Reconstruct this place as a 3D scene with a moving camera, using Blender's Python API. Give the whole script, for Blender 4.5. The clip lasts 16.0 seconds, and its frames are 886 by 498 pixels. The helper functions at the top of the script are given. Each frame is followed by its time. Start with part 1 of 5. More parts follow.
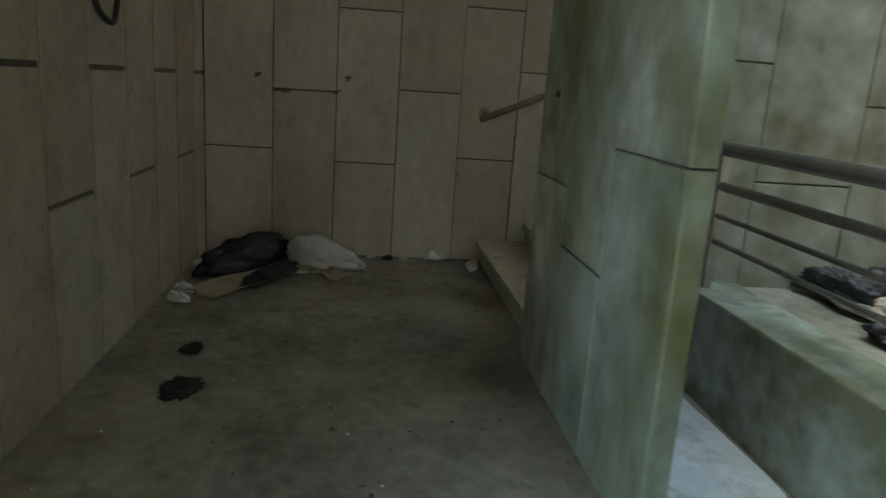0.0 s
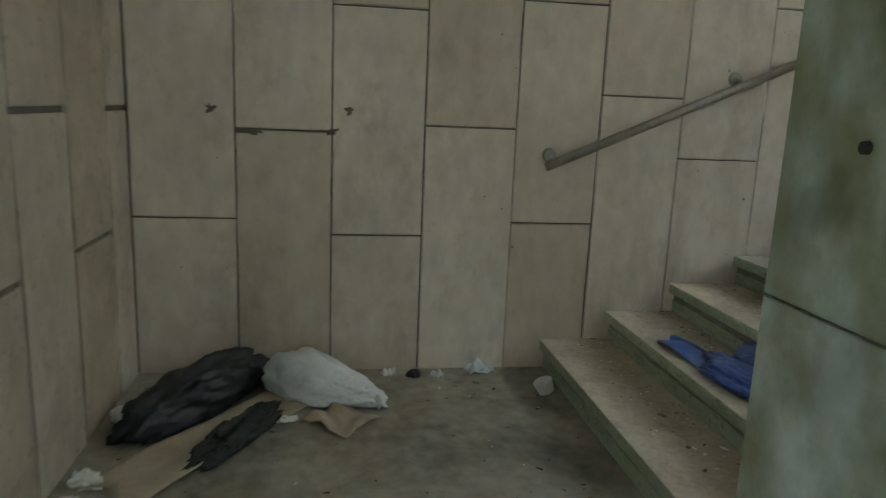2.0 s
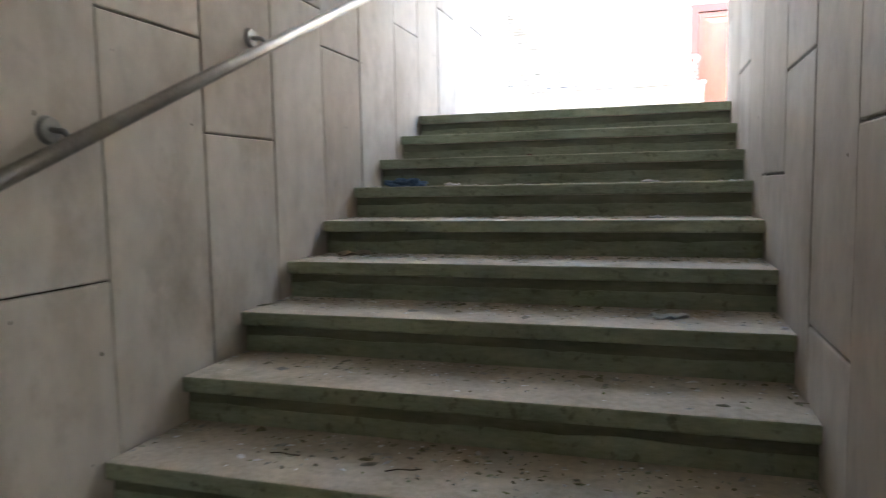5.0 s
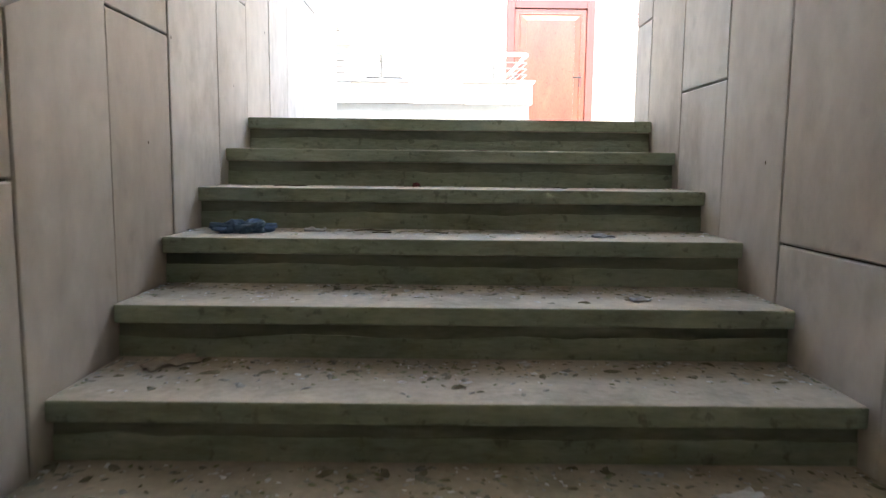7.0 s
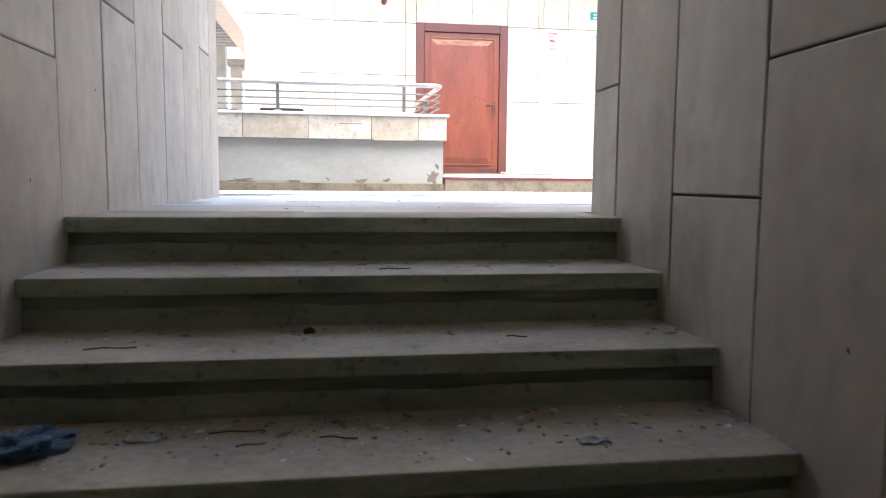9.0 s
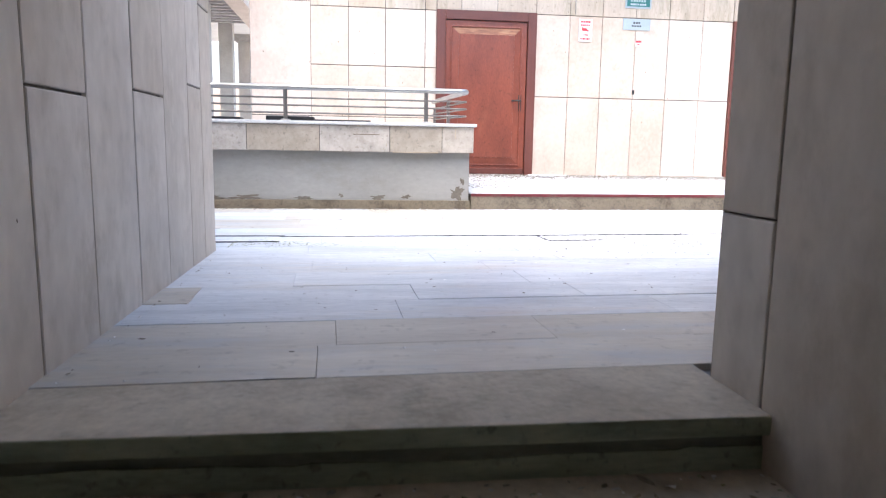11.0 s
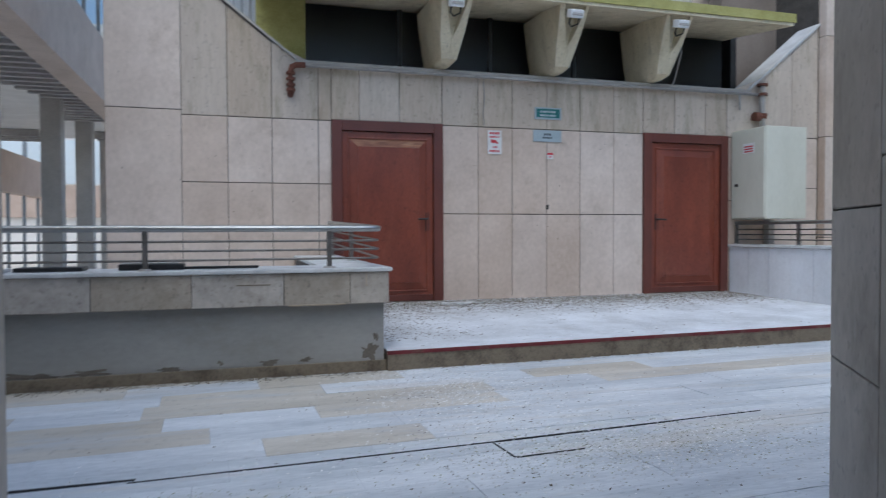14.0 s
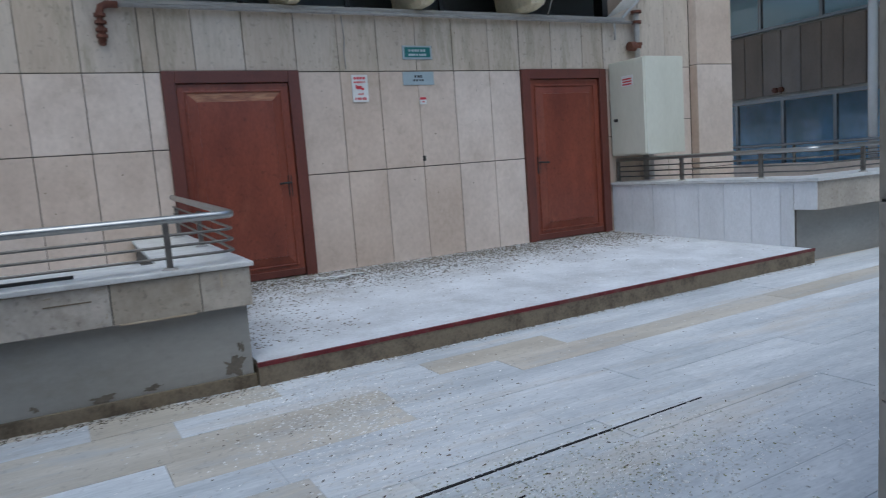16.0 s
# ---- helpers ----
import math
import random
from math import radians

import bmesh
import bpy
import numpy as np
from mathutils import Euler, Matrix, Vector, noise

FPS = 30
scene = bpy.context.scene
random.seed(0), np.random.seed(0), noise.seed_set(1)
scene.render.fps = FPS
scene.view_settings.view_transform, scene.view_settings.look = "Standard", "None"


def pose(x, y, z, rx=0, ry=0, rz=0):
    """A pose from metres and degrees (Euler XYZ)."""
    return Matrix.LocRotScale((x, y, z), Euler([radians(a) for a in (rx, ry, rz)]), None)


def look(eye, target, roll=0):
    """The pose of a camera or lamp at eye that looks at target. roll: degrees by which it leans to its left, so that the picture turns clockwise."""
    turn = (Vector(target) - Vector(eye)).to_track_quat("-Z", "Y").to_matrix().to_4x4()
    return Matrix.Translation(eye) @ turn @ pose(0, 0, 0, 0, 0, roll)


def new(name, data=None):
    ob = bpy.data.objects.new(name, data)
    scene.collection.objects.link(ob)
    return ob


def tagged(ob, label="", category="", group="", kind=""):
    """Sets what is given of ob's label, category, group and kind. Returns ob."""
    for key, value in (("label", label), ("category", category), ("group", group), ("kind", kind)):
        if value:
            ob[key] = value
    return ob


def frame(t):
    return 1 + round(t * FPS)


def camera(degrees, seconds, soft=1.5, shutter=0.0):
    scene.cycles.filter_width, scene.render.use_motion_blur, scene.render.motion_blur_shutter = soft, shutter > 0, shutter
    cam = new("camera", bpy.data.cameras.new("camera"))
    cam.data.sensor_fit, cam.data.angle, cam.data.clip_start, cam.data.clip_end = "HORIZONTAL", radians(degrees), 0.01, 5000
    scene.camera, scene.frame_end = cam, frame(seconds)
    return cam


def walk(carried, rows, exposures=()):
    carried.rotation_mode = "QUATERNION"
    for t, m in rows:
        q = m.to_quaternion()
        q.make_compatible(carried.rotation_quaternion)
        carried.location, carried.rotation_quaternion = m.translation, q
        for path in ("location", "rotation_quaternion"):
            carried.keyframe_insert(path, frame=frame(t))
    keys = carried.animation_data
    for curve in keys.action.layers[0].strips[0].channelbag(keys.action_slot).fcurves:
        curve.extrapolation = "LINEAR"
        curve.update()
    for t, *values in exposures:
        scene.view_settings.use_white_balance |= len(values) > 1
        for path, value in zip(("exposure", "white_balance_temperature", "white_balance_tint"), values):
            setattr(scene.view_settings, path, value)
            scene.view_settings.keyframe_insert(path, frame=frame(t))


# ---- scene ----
cam = camera(65.3, 16.0, 1.1, 0.35)
PATH = [
    (0, (4.856, -0.821, 1.22), (2.923, -0.588, 0.761), 3.9),
    (0.5, (4.399, -0.87, 1.251), (2.461, -0.746, 0.773), 3.8),
    (1, (4.043, -0.875, 1.195), (2.097, -0.763, 0.747), 2.4),
    (1.5, (3.607, -0.907, 1.254), (1.659, -0.742, 0.834), 2.9),
    (2, (3.188, -1.011, 1.258), (1.253, -0.705, 0.857), 2.4),
    (2.5, (2.792, -1.041, 1.238), (0.919, -0.448, 0.863), 1.2),
    (3, (2.406, -0.98, 1.229), (0.552, -0.273, 0.98), 0.4),
    (3.5, (2.02, -0.943, 1.267), (0.381, 0.185, 1.061), 1.2),
    (4, (1.756, -0.86, 1.306), (0.481, 0.668, 1.109), 0.6),
    (4.5, (1.544, -0.649, 1.299), (0.578, 1.095, 1.146), -1.1),
    (5, (1.408, -0.448, 1.296), (0.818, 1.455, 1.117), -1.0),
    (5.2, (1.33, -0.369, 1.294), (0.9, 1.575, 1.104), -0.5),
    (7.5, (0.822, 0.806, 1.601), (0.954, 2.788, 1.362), 0.7),
    (8, (0.896, 1.041, 1.676), (1.199, 3.002, 1.426), 0.8),
    (8.5, (0.878, 1.216, 1.765), (1.203, 3.177, 1.549), 0.65),
    (9, (0.859, 1.391, 1.853), (1.135, 3.362, 1.657), 0.5),
    (9.5, (0.893, 1.629, 1.916), (1.302, 3.572, 1.679), 0.5),
    (10, (0.866, 1.85, 2.048), (1.112, 3.816, 1.775), 0.9),
    (12.3, (0.797, 2.728, 2.55), (1.052, 4.689, 2.25), 1.1),
    (12.5, (0.82, 2.842, 2.542), (1.215, 4.783, 2.266), 1.4),
    (13, (0.838, 3.129, 2.673), (1.334, 5.053, 2.446), 0.9),
    (13.5, (0.784, 3.391, 2.774), (1.194, 5.346, 2.671), 1.0),
    (14, (0.779, 3.549, 2.86), (1.353, 5.464, 2.809), -0.2),
    (14.5, (0.826, 3.767, 2.971), (1.575, 5.621, 2.918), -2.2),
    (15, (0.822, 3.988, 3.002), (1.575, 5.84, 2.932), -3.3),
    (15.5, (0.877, 4.177, 3.117), (1.666, 6.002, 2.903), -4.1),
    (16, (1.039, 4.481, 3.103), (1.95, 6.245, 2.858), -4.3),
]
EXPOSURES = [(0, 3.3, 6250, -13), (1.0, 4.05, 6400, -12), (2.0, 4.5, 5850, -13), (2.5, 4.65, 5450, -11), (3.0, 4.52, 5450, -10), (3.5, 4.28, 5450, -7), (4.0, 4.35, 5650, -3), (4.5, 4.5, 5850, -1), (5, 4.52, 6050, 1),
             (7.5, 4.25, 6400, 2), (8, 3.9, 6450, 2), (8.5, 3.25, 6350, 3), (9, 2.85, 6350, 6), (10, 2.45, 6300, 10), (12.5, 1.15, 5750, 7), (13, 0.54, 5600, 4), (14, 0.32, 5500, 3), (16, 0.15, 5500, 1)]
walk(cam, [(t, look(eye, target, roll)) for t, eye, target, roll in PATH], EXPOSURES)

# ---- world and light ----
world = bpy.data.worlds.new("overcast_sky")
scene.world = world
world.use_nodes = True
wn, wl = world.node_tree.nodes, world.node_tree.links
sky = wn.new("ShaderNodeTexSky")
sky.sky_type = "NISHITA"
sky.sun_disc = False
sky.sun_elevation = radians(64)
sky.sun_rotation = radians(200)
sky.air_density = 1.0
sky.dust_density = 3.0
wn["Background"].inputs[1].default_value = 0.15
wl.new(sky.outputs[0], wn["Background"].inputs[0])
sun_data = bpy.data.lights.new("sun", "SUN")
sun_data.energy, sun_data.angle, sun_data.color = 0.5, radians(50), (1.0, 0.96, 0.9)
sun = new("sun", sun_data)
sun.matrix_world = look((0, 0, 30), (2.4, 7.4, 14))

F = 1.734            # level of the court above the landing
RISE, TREAD, WIDE = 0.1445, 0.3313, 1.787

# ---- materials ----


def nodes_of(name):
    m = bpy.data.materials.new(name)
    m.use_nodes = True
    t = m.node_tree
    return m, t.nodes, t.links, t.nodes["Principled BSDF"]


def surface(name, a, b, rough=0.8, scale=3.0, fine=40.0, bump=0.15, stain=None, stain_at=0.6, stain_scale=1.2,
            stretch=(1, 1, 1), vary=0.0, metal=0.0, spec=0.5, island=False, speck=0.0, speck_scale=70.0, span=(0.5, 0.95)):
    """A worn surface: two colours mixed by coarse and fine noise, stains, relief, and a change from piece to piece."""
    m, n, l, p = nodes_of(name)
    geo = n.new("ShaderNodeNewGeometry")
    mp = n.new("ShaderNodeMapping")
    mp.inputs["Scale"].default_value = stretch
    l.new(geo.outputs["Position"], mp.inputs[0])
    big = n.new("ShaderNodeTexNoise")
    big.inputs["Scale"].default_value, big.inputs["Detail"].default_value, big.inputs["Roughness"].default_value = scale, 5, 0.65
    l.new(mp.outputs[0], big.inputs["Vector"])
    small = n.new("ShaderNodeTexNoise")
    small.inputs["Scale"].default_value, small.inputs["Detail"].default_value = fine, 4
    l.new(mp.outputs[0], small.inputs["Vector"])
    add = n.new("ShaderNodeMath")
    add.operation = "MULTIPLY_ADD"
    l.new(small.outputs[0], add.inputs[0])
    add.inputs[1].default_value = 0.45
    l.new(big.outputs[0], add.inputs[2])
    ramp = n.new("ShaderNodeValToRGB")
    ramp.color_ramp.elements[0].position, ramp.color_ramp.elements[1].position = span
    ramp.color_ramp.elements[0].color, ramp.color_ramp.elements[1].color = (*a, 1), (*b, 1)
    l.new(add.outputs[0], ramp.inputs[0])
    out = ramp.outputs[0]
    if vary:
        hue = n.new("ShaderNodeHueSaturation")
        src = geo.outputs["Random Per Island"]
        if not island:
            info = n.new("ShaderNodeObjectInfo")
            src = info.outputs["Random"]
        mr = n.new("ShaderNodeMapRange")
        mr.inputs["To Min"].default_value, mr.inputs["To Max"].default_value = 1 - vary, 1 + vary
        l.new(src, mr.inputs["Value"])
        l.new(mr.outputs[0], hue.inputs["Value"])
        ms = n.new("ShaderNodeMapRange")
        ms.inputs["To Min"].default_value, ms.inputs["To Max"].default_value = 1 + 2 * vary, 1 - 2 * vary
        l.new(src, ms.inputs["Value"])
        l.new(ms.outputs[0], hue.inputs["Saturation"])
        l.new(out, hue.inputs["Color"])
        out = hue.outputs[0]
    if stain:
        sn = n.new("ShaderNodeTexNoise")
        sn.inputs["Scale"].default_value, sn.inputs["Detail"].default_value, sn.inputs["Roughness"].default_value = stain_scale, 7, 0.7
        l.new(mp.outputs[0], sn.inputs["Vector"])
        sr = n.new("ShaderNodeValToRGB")
        sr.color_ramp.elements[0].position, sr.color_ramp.elements[1].position = stain_at, min(1.0, stain_at + 0.22)
        sr.color_ramp.elements[0].color, sr.color_ramp.elements[1].color = (0, 0, 0, 1), (0.75, 0.75, 0.75, 1)
        l.new(sn.outputs[0], sr.inputs[0])
        mx = n.new("ShaderNodeMix")
        mx.data_type = "RGBA"
        l.new(sr.outputs[0], mx.inputs["Factor"])
        l.new(out, mx.inputs["A"])
        mx.inputs["B"].default_value = (*stain, 1)
        out = mx.outputs["Result"]
    if speck:
        kn = n.new("ShaderNodeTexNoise")
        kn.inputs["Scale"].default_value, kn.inputs["Detail"].default_value = speck_scale, 3
        l.new(geo.outputs["Position"], kn.inputs["Vector"])
        kr = n.new("ShaderNodeValToRGB")
        kr.color_ramp.elements[0].position, kr.color_ramp.elements[1].position = 0.60, 0.72
        kr.color_ramp.elements[0].color, kr.color_ramp.elements[1].color = (1, 1, 1, 1), (1 - speck, 1 - speck, 1 - speck, 1)
        l.new(kn.outputs[0], kr.inputs[0])
        km = n.new("ShaderNodeMix")
        km.data_type, km.blend_type = "RGBA", "MULTIPLY"
        km.inputs["Factor"].default_value = 1.0
        l.new(out, km.inputs["A"])
        l.new(kr.outputs[0], km.inputs["B"])
        out = km.outputs["Result"]
    l.new(out, p.inputs["Base Color"])
    rr = n.new("ShaderNodeMapRange")
    rr.inputs["To Min"].default_value, rr.inputs["To Max"].default_value = max(0.05, rough - 0.12), min(1, rough + 0.12)
    l.new(small.outputs[0], rr.inputs["Value"])
    l.new(rr.outputs[0], p.inputs["Roughness"])
    p.inputs["Metallic"].default_value = metal
    p.inputs["Specular IOR Level"].default_value = spec
    if bump:
        bp = n.new("ShaderNodeBump")
        bp.inputs["Strength"].default_value, bp.inputs["Distance"].default_value = bump, 0.01
        l.new(add.outputs[0], bp.inputs["Height"])
        l.new(bp.outputs[0], p.inputs["Normal"])
    return m


M_TILE = surface("limestone_tile", (0.45, 0.39, 0.32), (0.70, 0.635, 0.55), 0.6, 1.0, 14, 0.12, (0.34, 0.285, 0.205), 0.53, 2.4, (1, 1, 0.6), 0.10, speck=0.10, speck_scale=10)
M_TILE_OUT = surface("limestone_tile_weathered", (0.515, 0.417, 0.336), (0.68, 0.57, 0.478), 0.7, 1.6, 20, 0.12, (0.40, 0.315, 0.235), 0.57, 3.0, (1, 1, 0.8), 0.07, speck=0.07, speck_scale=22)
M_TILE_PALE = surface("pale_polished_stone_tile", (0.60, 0.60, 0.605), (0.76, 0.765, 0.78), 0.45, 2.2, 40, 0.06, (0.46, 0.44, 0.41), 0.60, 2.0, (1, 1, 0.5), 0.08, speck=0.12, speck_scale=45)
M_GROUND = surface("pale_open_ground", (0.56, 0.50, 0.43), (0.72, 0.66, 0.58), 0.85, 0.8, 20, 0.1, (0.42, 0.37, 0.31), 0.6, 0.5)
M_TILE_DAMP = surface("limestone_tile_damp", (0.125, 0.14, 0.09), (0.47, 0.53, 0.48), 0.42, 1.2, 8, 0.25, (0.15, 0.145, 0.04), 0.44, 1.9, (1, 1, 0.7), 0.12, speck=0.3, speck_scale=5, span=(0.58, 0.88))
M_TILE_STREAK = surface("limestone_tile_rain_streaked", (0.45, 0.37, 0.29), (0.60, 0.515, 0.42), 0.75, 2.0, 30, 0.1, (0.23, 0.185, 0.105), 0.50, 4.0, (1, 1, 0.22), 0.06, speck=0.25, speck_scale=20)
M_TILE_DIRTY = surface("limestone_tile_grimy", (0.29, 0.255, 0.21), (0.46, 0.41, 0.345), 0.75, 2.0, 26, 0.12, (0.20, 0.165, 0.12), 0.54, 2.5, (1, 1, 1), 0.12, speck=0.3, speck_scale=30)
M_GROUT = surface("joint_mortar", (0.09, 0.078, 0.062), (0.19, 0.165, 0.135), 0.95, 3, 60, 0.2)
M_GROUT_OUT = surface("dark_joint_mortar", (0.06, 0.052, 0.043), (0.12, 0.105, 0.09), 0.95, 8, 60, 0.2)
M_FLOOR_LOW = surface("dirty_concrete_floor", (0.13, 0.122, 0.09), (0.40, 0.36, 0.29), 0.62, 1.15, 16, 0.4, (0.06, 0.065, 0.045), 0.52, 1.6, speck=0.3, speck_scale=6, span=(0.53, 0.93))
M_TREAD = surface("worn_stone_tread", (0.37, 0.315, 0.235), (0.63, 0.555, 0.435), 0.8, 3.0, 40, 0.35, (0.20, 0.19, 0.125), 0.54, 3.2, speck=0.15, speck_scale=22)
M_RISER = surface("greenish_stone_riser", (0.265, 0.30, 0.20), (0.50, 0.535, 0.39), 0.75, 3.5, 40, 0.35, (0.13, 0.15, 0.095), 0.51, 3.4, (0.6, 1, 2.2), speck=0.40, speck_scale=32)
M_SLAB = surface("court_paving_slab", (0.46, 0.495, 0.53), (0.76, 0.785, 0.81), 0.40, 1.7, 26, 0.1, (0.57, 0.49, 0.385), 0.53, 1.0, (0.45, 2.2, 1), 0.05, speck=0.20, speck_scale=30, span=(0.54, 0.92))
M_SLAB_TAN = surface("court_paving_slab_tan", (0.45, 0.41, 0.345), (0.63, 0.59, 0.515), 0.45, 1.6, 26, 0.1, (0.45, 0.49, 0.535), 0.49, 2.0, (0.5, 2.2, 1), 0.06, speck=0.22, speck_scale=24, span=(0.54, 0.92))
M_PLATFORM = surface("dusty_cement_platform", (0.44, 0.45, 0.465), (0.71, 0.73, 0.76), 0.85, 1.6, 34, 0.3, (0.38, 0.355, 0.32), 0.58, 1.5, speck=0.15, speck_scale=34)
M_PLASTER = surface("grey_plaster", (0.25, 0.244, 0.228), (0.33, 0.322, 0.302), 0.85, 1.1, 20, 0.12, (0.19, 0.175, 0.15), 0.56, 1.4, (0.7, 0.7, 1.4), speck=0.07, speck_scale=18)
M_CONCRETE = surface("bare_concrete", (0.38, 0.35, 0.31), (0.52, 0.49, 0.44), 0.85, 2, 40, 0.25, (0.24, 0.21, 0.17), 0.6, 1.5)
M_CEIL = surface("painted_ceiling", (0.68, 0.66, 0.62), (0.80, 0.78, 0.74), 0.9, 2, 30, 0.1)
M_DOOR = surface("red_brown_painted_wood", (0.12, 0.028, 0.017), (0.245, 0.064, 0.034), 0.34, 1.3, 40, 0.08, (0.29, 0.098, 0.052), 0.57, 1.8, (1.6, 1.6, 0.6), speck=0.30, speck_scale=22)
M_DOOR_WORN = surface("bare_worn_wood", (0.15, 0.05, 0.028), (0.36, 0.17, 0.085), 0.6, 5, 60, 0.1, (0.42, 0.24, 0.13), 0.5, 6, (1, 1, 7))
M_FRAME = surface("dark_red_frame_paint", (0.085, 0.025, 0.018), (0.15, 0.045, 0.03), 0.42, 2.0, 60, 0.06, (0.06, 0.022, 0.018), 0.55, 3, (1, 1, 0.5))
M_STEEL = surface("dull_stainless_steel", (0.34, 0.34, 0.33), (0.48, 0.48, 0.47), 0.36, 6, 80, 0.03, (0.25, 0.22, 0.19), 0.62, 6, metal=0.9)
M_STEEL_DULL = surface("tarnished_rail_steel", (0.30, 0.28, 0.25), (0.45, 0.42, 0.38), 0.38, 8, 80, 0.05, (0.2, 0.15, 0.11), 0.6, 6, metal=0.85)
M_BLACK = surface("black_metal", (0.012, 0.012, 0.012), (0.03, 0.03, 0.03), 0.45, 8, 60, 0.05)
M_RUST = surface("rusted_iron", (0.10, 0.035, 0.022), (0.19, 0.075, 0.045), 0.8, 18, 90, 0.3)
M_RED = surface("red_kerb_paint", (0.095, 0.010, 0.013), (0.165, 0.019, 0.024), 0.7, 12, 80, 0.2, (0.12, 0.10, 0.075), 0.50, 6, speck=0.5, speck_scale=20)
M_KERB = surface("stained_kerb_concrete", (0.09, 0.072, 0.050), (0.25, 0.205, 0.145), 0.85, 4, 40, 0.35, (0.06, 0.05, 0.036), 0.53, 4, speck=0.4, speck_scale=40, span=(0.55, 0.90))
M_COPING = surface("dusty_white_coping", (0.46, 0.46, 0.45), (0.66, 0.66, 0.65), 0.7, 4, 60, 0.15, (0.30, 0.27, 0.22), 0.62, 3)
M_CREAM = surface("stained_cream_concrete", (0.56, 0.48, 0.32), (0.76, 0.68, 0.50), 0.8, 4, 40, 0.25, (0.20, 0.165, 0.10), 0.55, 4.5, (1, 1, 0.3), speck=0.3, speck_scale=30)
M_OLIVE = surface("mossy_yellow_paint", (0.30, 0.28, 0.08), (0.45, 0.42, 0.16), 0.8, 4, 40, 0.2, (0.16, 0.17, 0.06), 0.55, 3)
M_CABINET = surface("pale_cream_cabinet_paint", (0.58, 0.57, 0.47), (0.67, 0.66, 0.56), 0.45, 1.5, 30, 0.03, (0.46, 0.43, 0.34), 0.62, 2, (1, 1, 0.4))
M_PIPE = surface("grey_painted_pipe", (0.30, 0.28, 0.26), (0.42, 0.40, 0.37), 0.6, 8, 60, 0.1, (0.16, 0.08, 0.05), 0.6, 6)
M_WHITE = surface("white_plastic", (0.70, 0.70, 0.69), (0.78, 0.78, 0.77), 0.5, 5, 60, 0.03)
M_SIGN_RED = surface("red_print", (0.50, 0.03, 0.04), (0.60, 0.05, 0.06), 0.5, 9, 60, 0.0)
M_SIGN_GREEN = surface("green_sign_paint", (0.015, 0.12, 0.11), (0.025, 0.16, 0.15), 0.4, 6, 60, 0.0)
M_SIGN_PRINT = surface("dull_white_print", (0.36, 0.42, 0.42), (0.46, 0.52, 0.52), 0.5, 9, 60, 0.0)
M_SIGN_GREY = surface("brushed_grey_sign", (0.30, 0.36, 0.38), (0.38, 0.44, 0.46), 0.4, 6, 60, 0.0)
M_BROWN = surface("brown_stone_panel", (0.20, 0.16, 0.13), (0.29, 0.24, 0.20), 0.7, 2, 40, 0.1, (0.13, 0.105, 0.085), 0.6, 2, (1, 1, 0.4), 0.10)
M_PINK = surface("reddish_facade_stone", (0.52, 0.39, 0.30), (0.64, 0.50, 0.40), 0.8, 2, 40, 0.1)
M_ALU = surface("grey_aluminium", (0.22, 0.23, 0.24), (0.30, 0.31, 0.32), 0.45, 6, 60, 0.03, metal=0.6)
M_SHEET = surface("corrugated_zinc_sheet", (0.42, 0.44, 0.46), (0.55, 0.57, 0.59), 0.45, 3, 40, 0.05, metal=0.4)
M_CARD = surface("cardboard", (0.33, 0.27, 0.195), (0.44, 0.37, 0.28), 0.9, 6, 60, 0.1, (0.22, 0.175, 0.12), 0.62, 4)
M_PAPER = surface("dirty_white_paper", (0.60, 0.59, 0.56), (0.75, 0.74, 0.71), 0.8, 8, 60, 0.1)
M_BAGB = surface("black_plastic_film", (0.006, 0.007, 0.008), (0.018, 0.019, 0.021), 0.5, 10, 60, 0.2)
M_BAGW = surface("white_plastic_film", (0.55, 0.56, 0.58), (0.70, 0.71, 0.73), 0.4, 10, 60, 0.2)
M_BLUE = surface("blue_plastic_film", (0.05, 0.10, 0.33), (0.14, 0.21, 0.50), 0.4, 8, 60, 0.2)
M_BLUERAG = surface("faded_blue_cloth", (0.08, 0.14, 0.24), (0.16, 0.24, 0.36), 0.9, 12, 80, 0.3)
M_CLOTH = surface("dark_grey_cloth", (0.018, 0.019, 0.018), (0.04, 0.042, 0.038), 0.95, 20, 120, 0.4)
M_LEAF = surface("dry_leaf_litter", (0.05, 0.037, 0.022), (0.14, 0.11, 0.075), 0.9, 20, 90, 0.1, vary=0.35, island=True)
M_CHIP = surface("pale_plaster_chips", (0.55, 0.55, 0.54), (0.86, 0.86, 0.85), 0.9, 20, 90, 0.1, vary=0.3, island=True)
M_DIRT = surface("dry_dirt_crumbs", (0.06, 0.048, 0.033), (0.24, 0.20, 0.145), 0.95, 20, 90, 0.1, vary=0.35, island=True)
M_BRIGHT_PANE = surface("sun_bright_pane", (0.70, 0.76, 0.76), (0.80, 0.84, 0.84), 0.8, 1, 20, 0.0)
M_WARM = surface("warm_white_facade", (0.80, 0.75, 0.68), (0.88, 0.84, 0.78), 0.85, 0.7, 10, 0.05)
M_MOSS = surface("dry_greenish_grit", (0.20, 0.21, 0.11), (0.44, 0.45, 0.32), 0.95, 20, 90, 0.1, vary=0.3, island=True)
M_BED = surface("sandy_paving_joint", (0.27, 0.26, 0.245), (0.40, 0.385, 0.36), 0.95, 8, 60, 0.2)
M_SKYLIT = surface("sky_lit_window_backing", (0.66, 0.82, 0.88), (0.76, 0.90, 0.95), 0.8, 1, 20, 0.0)
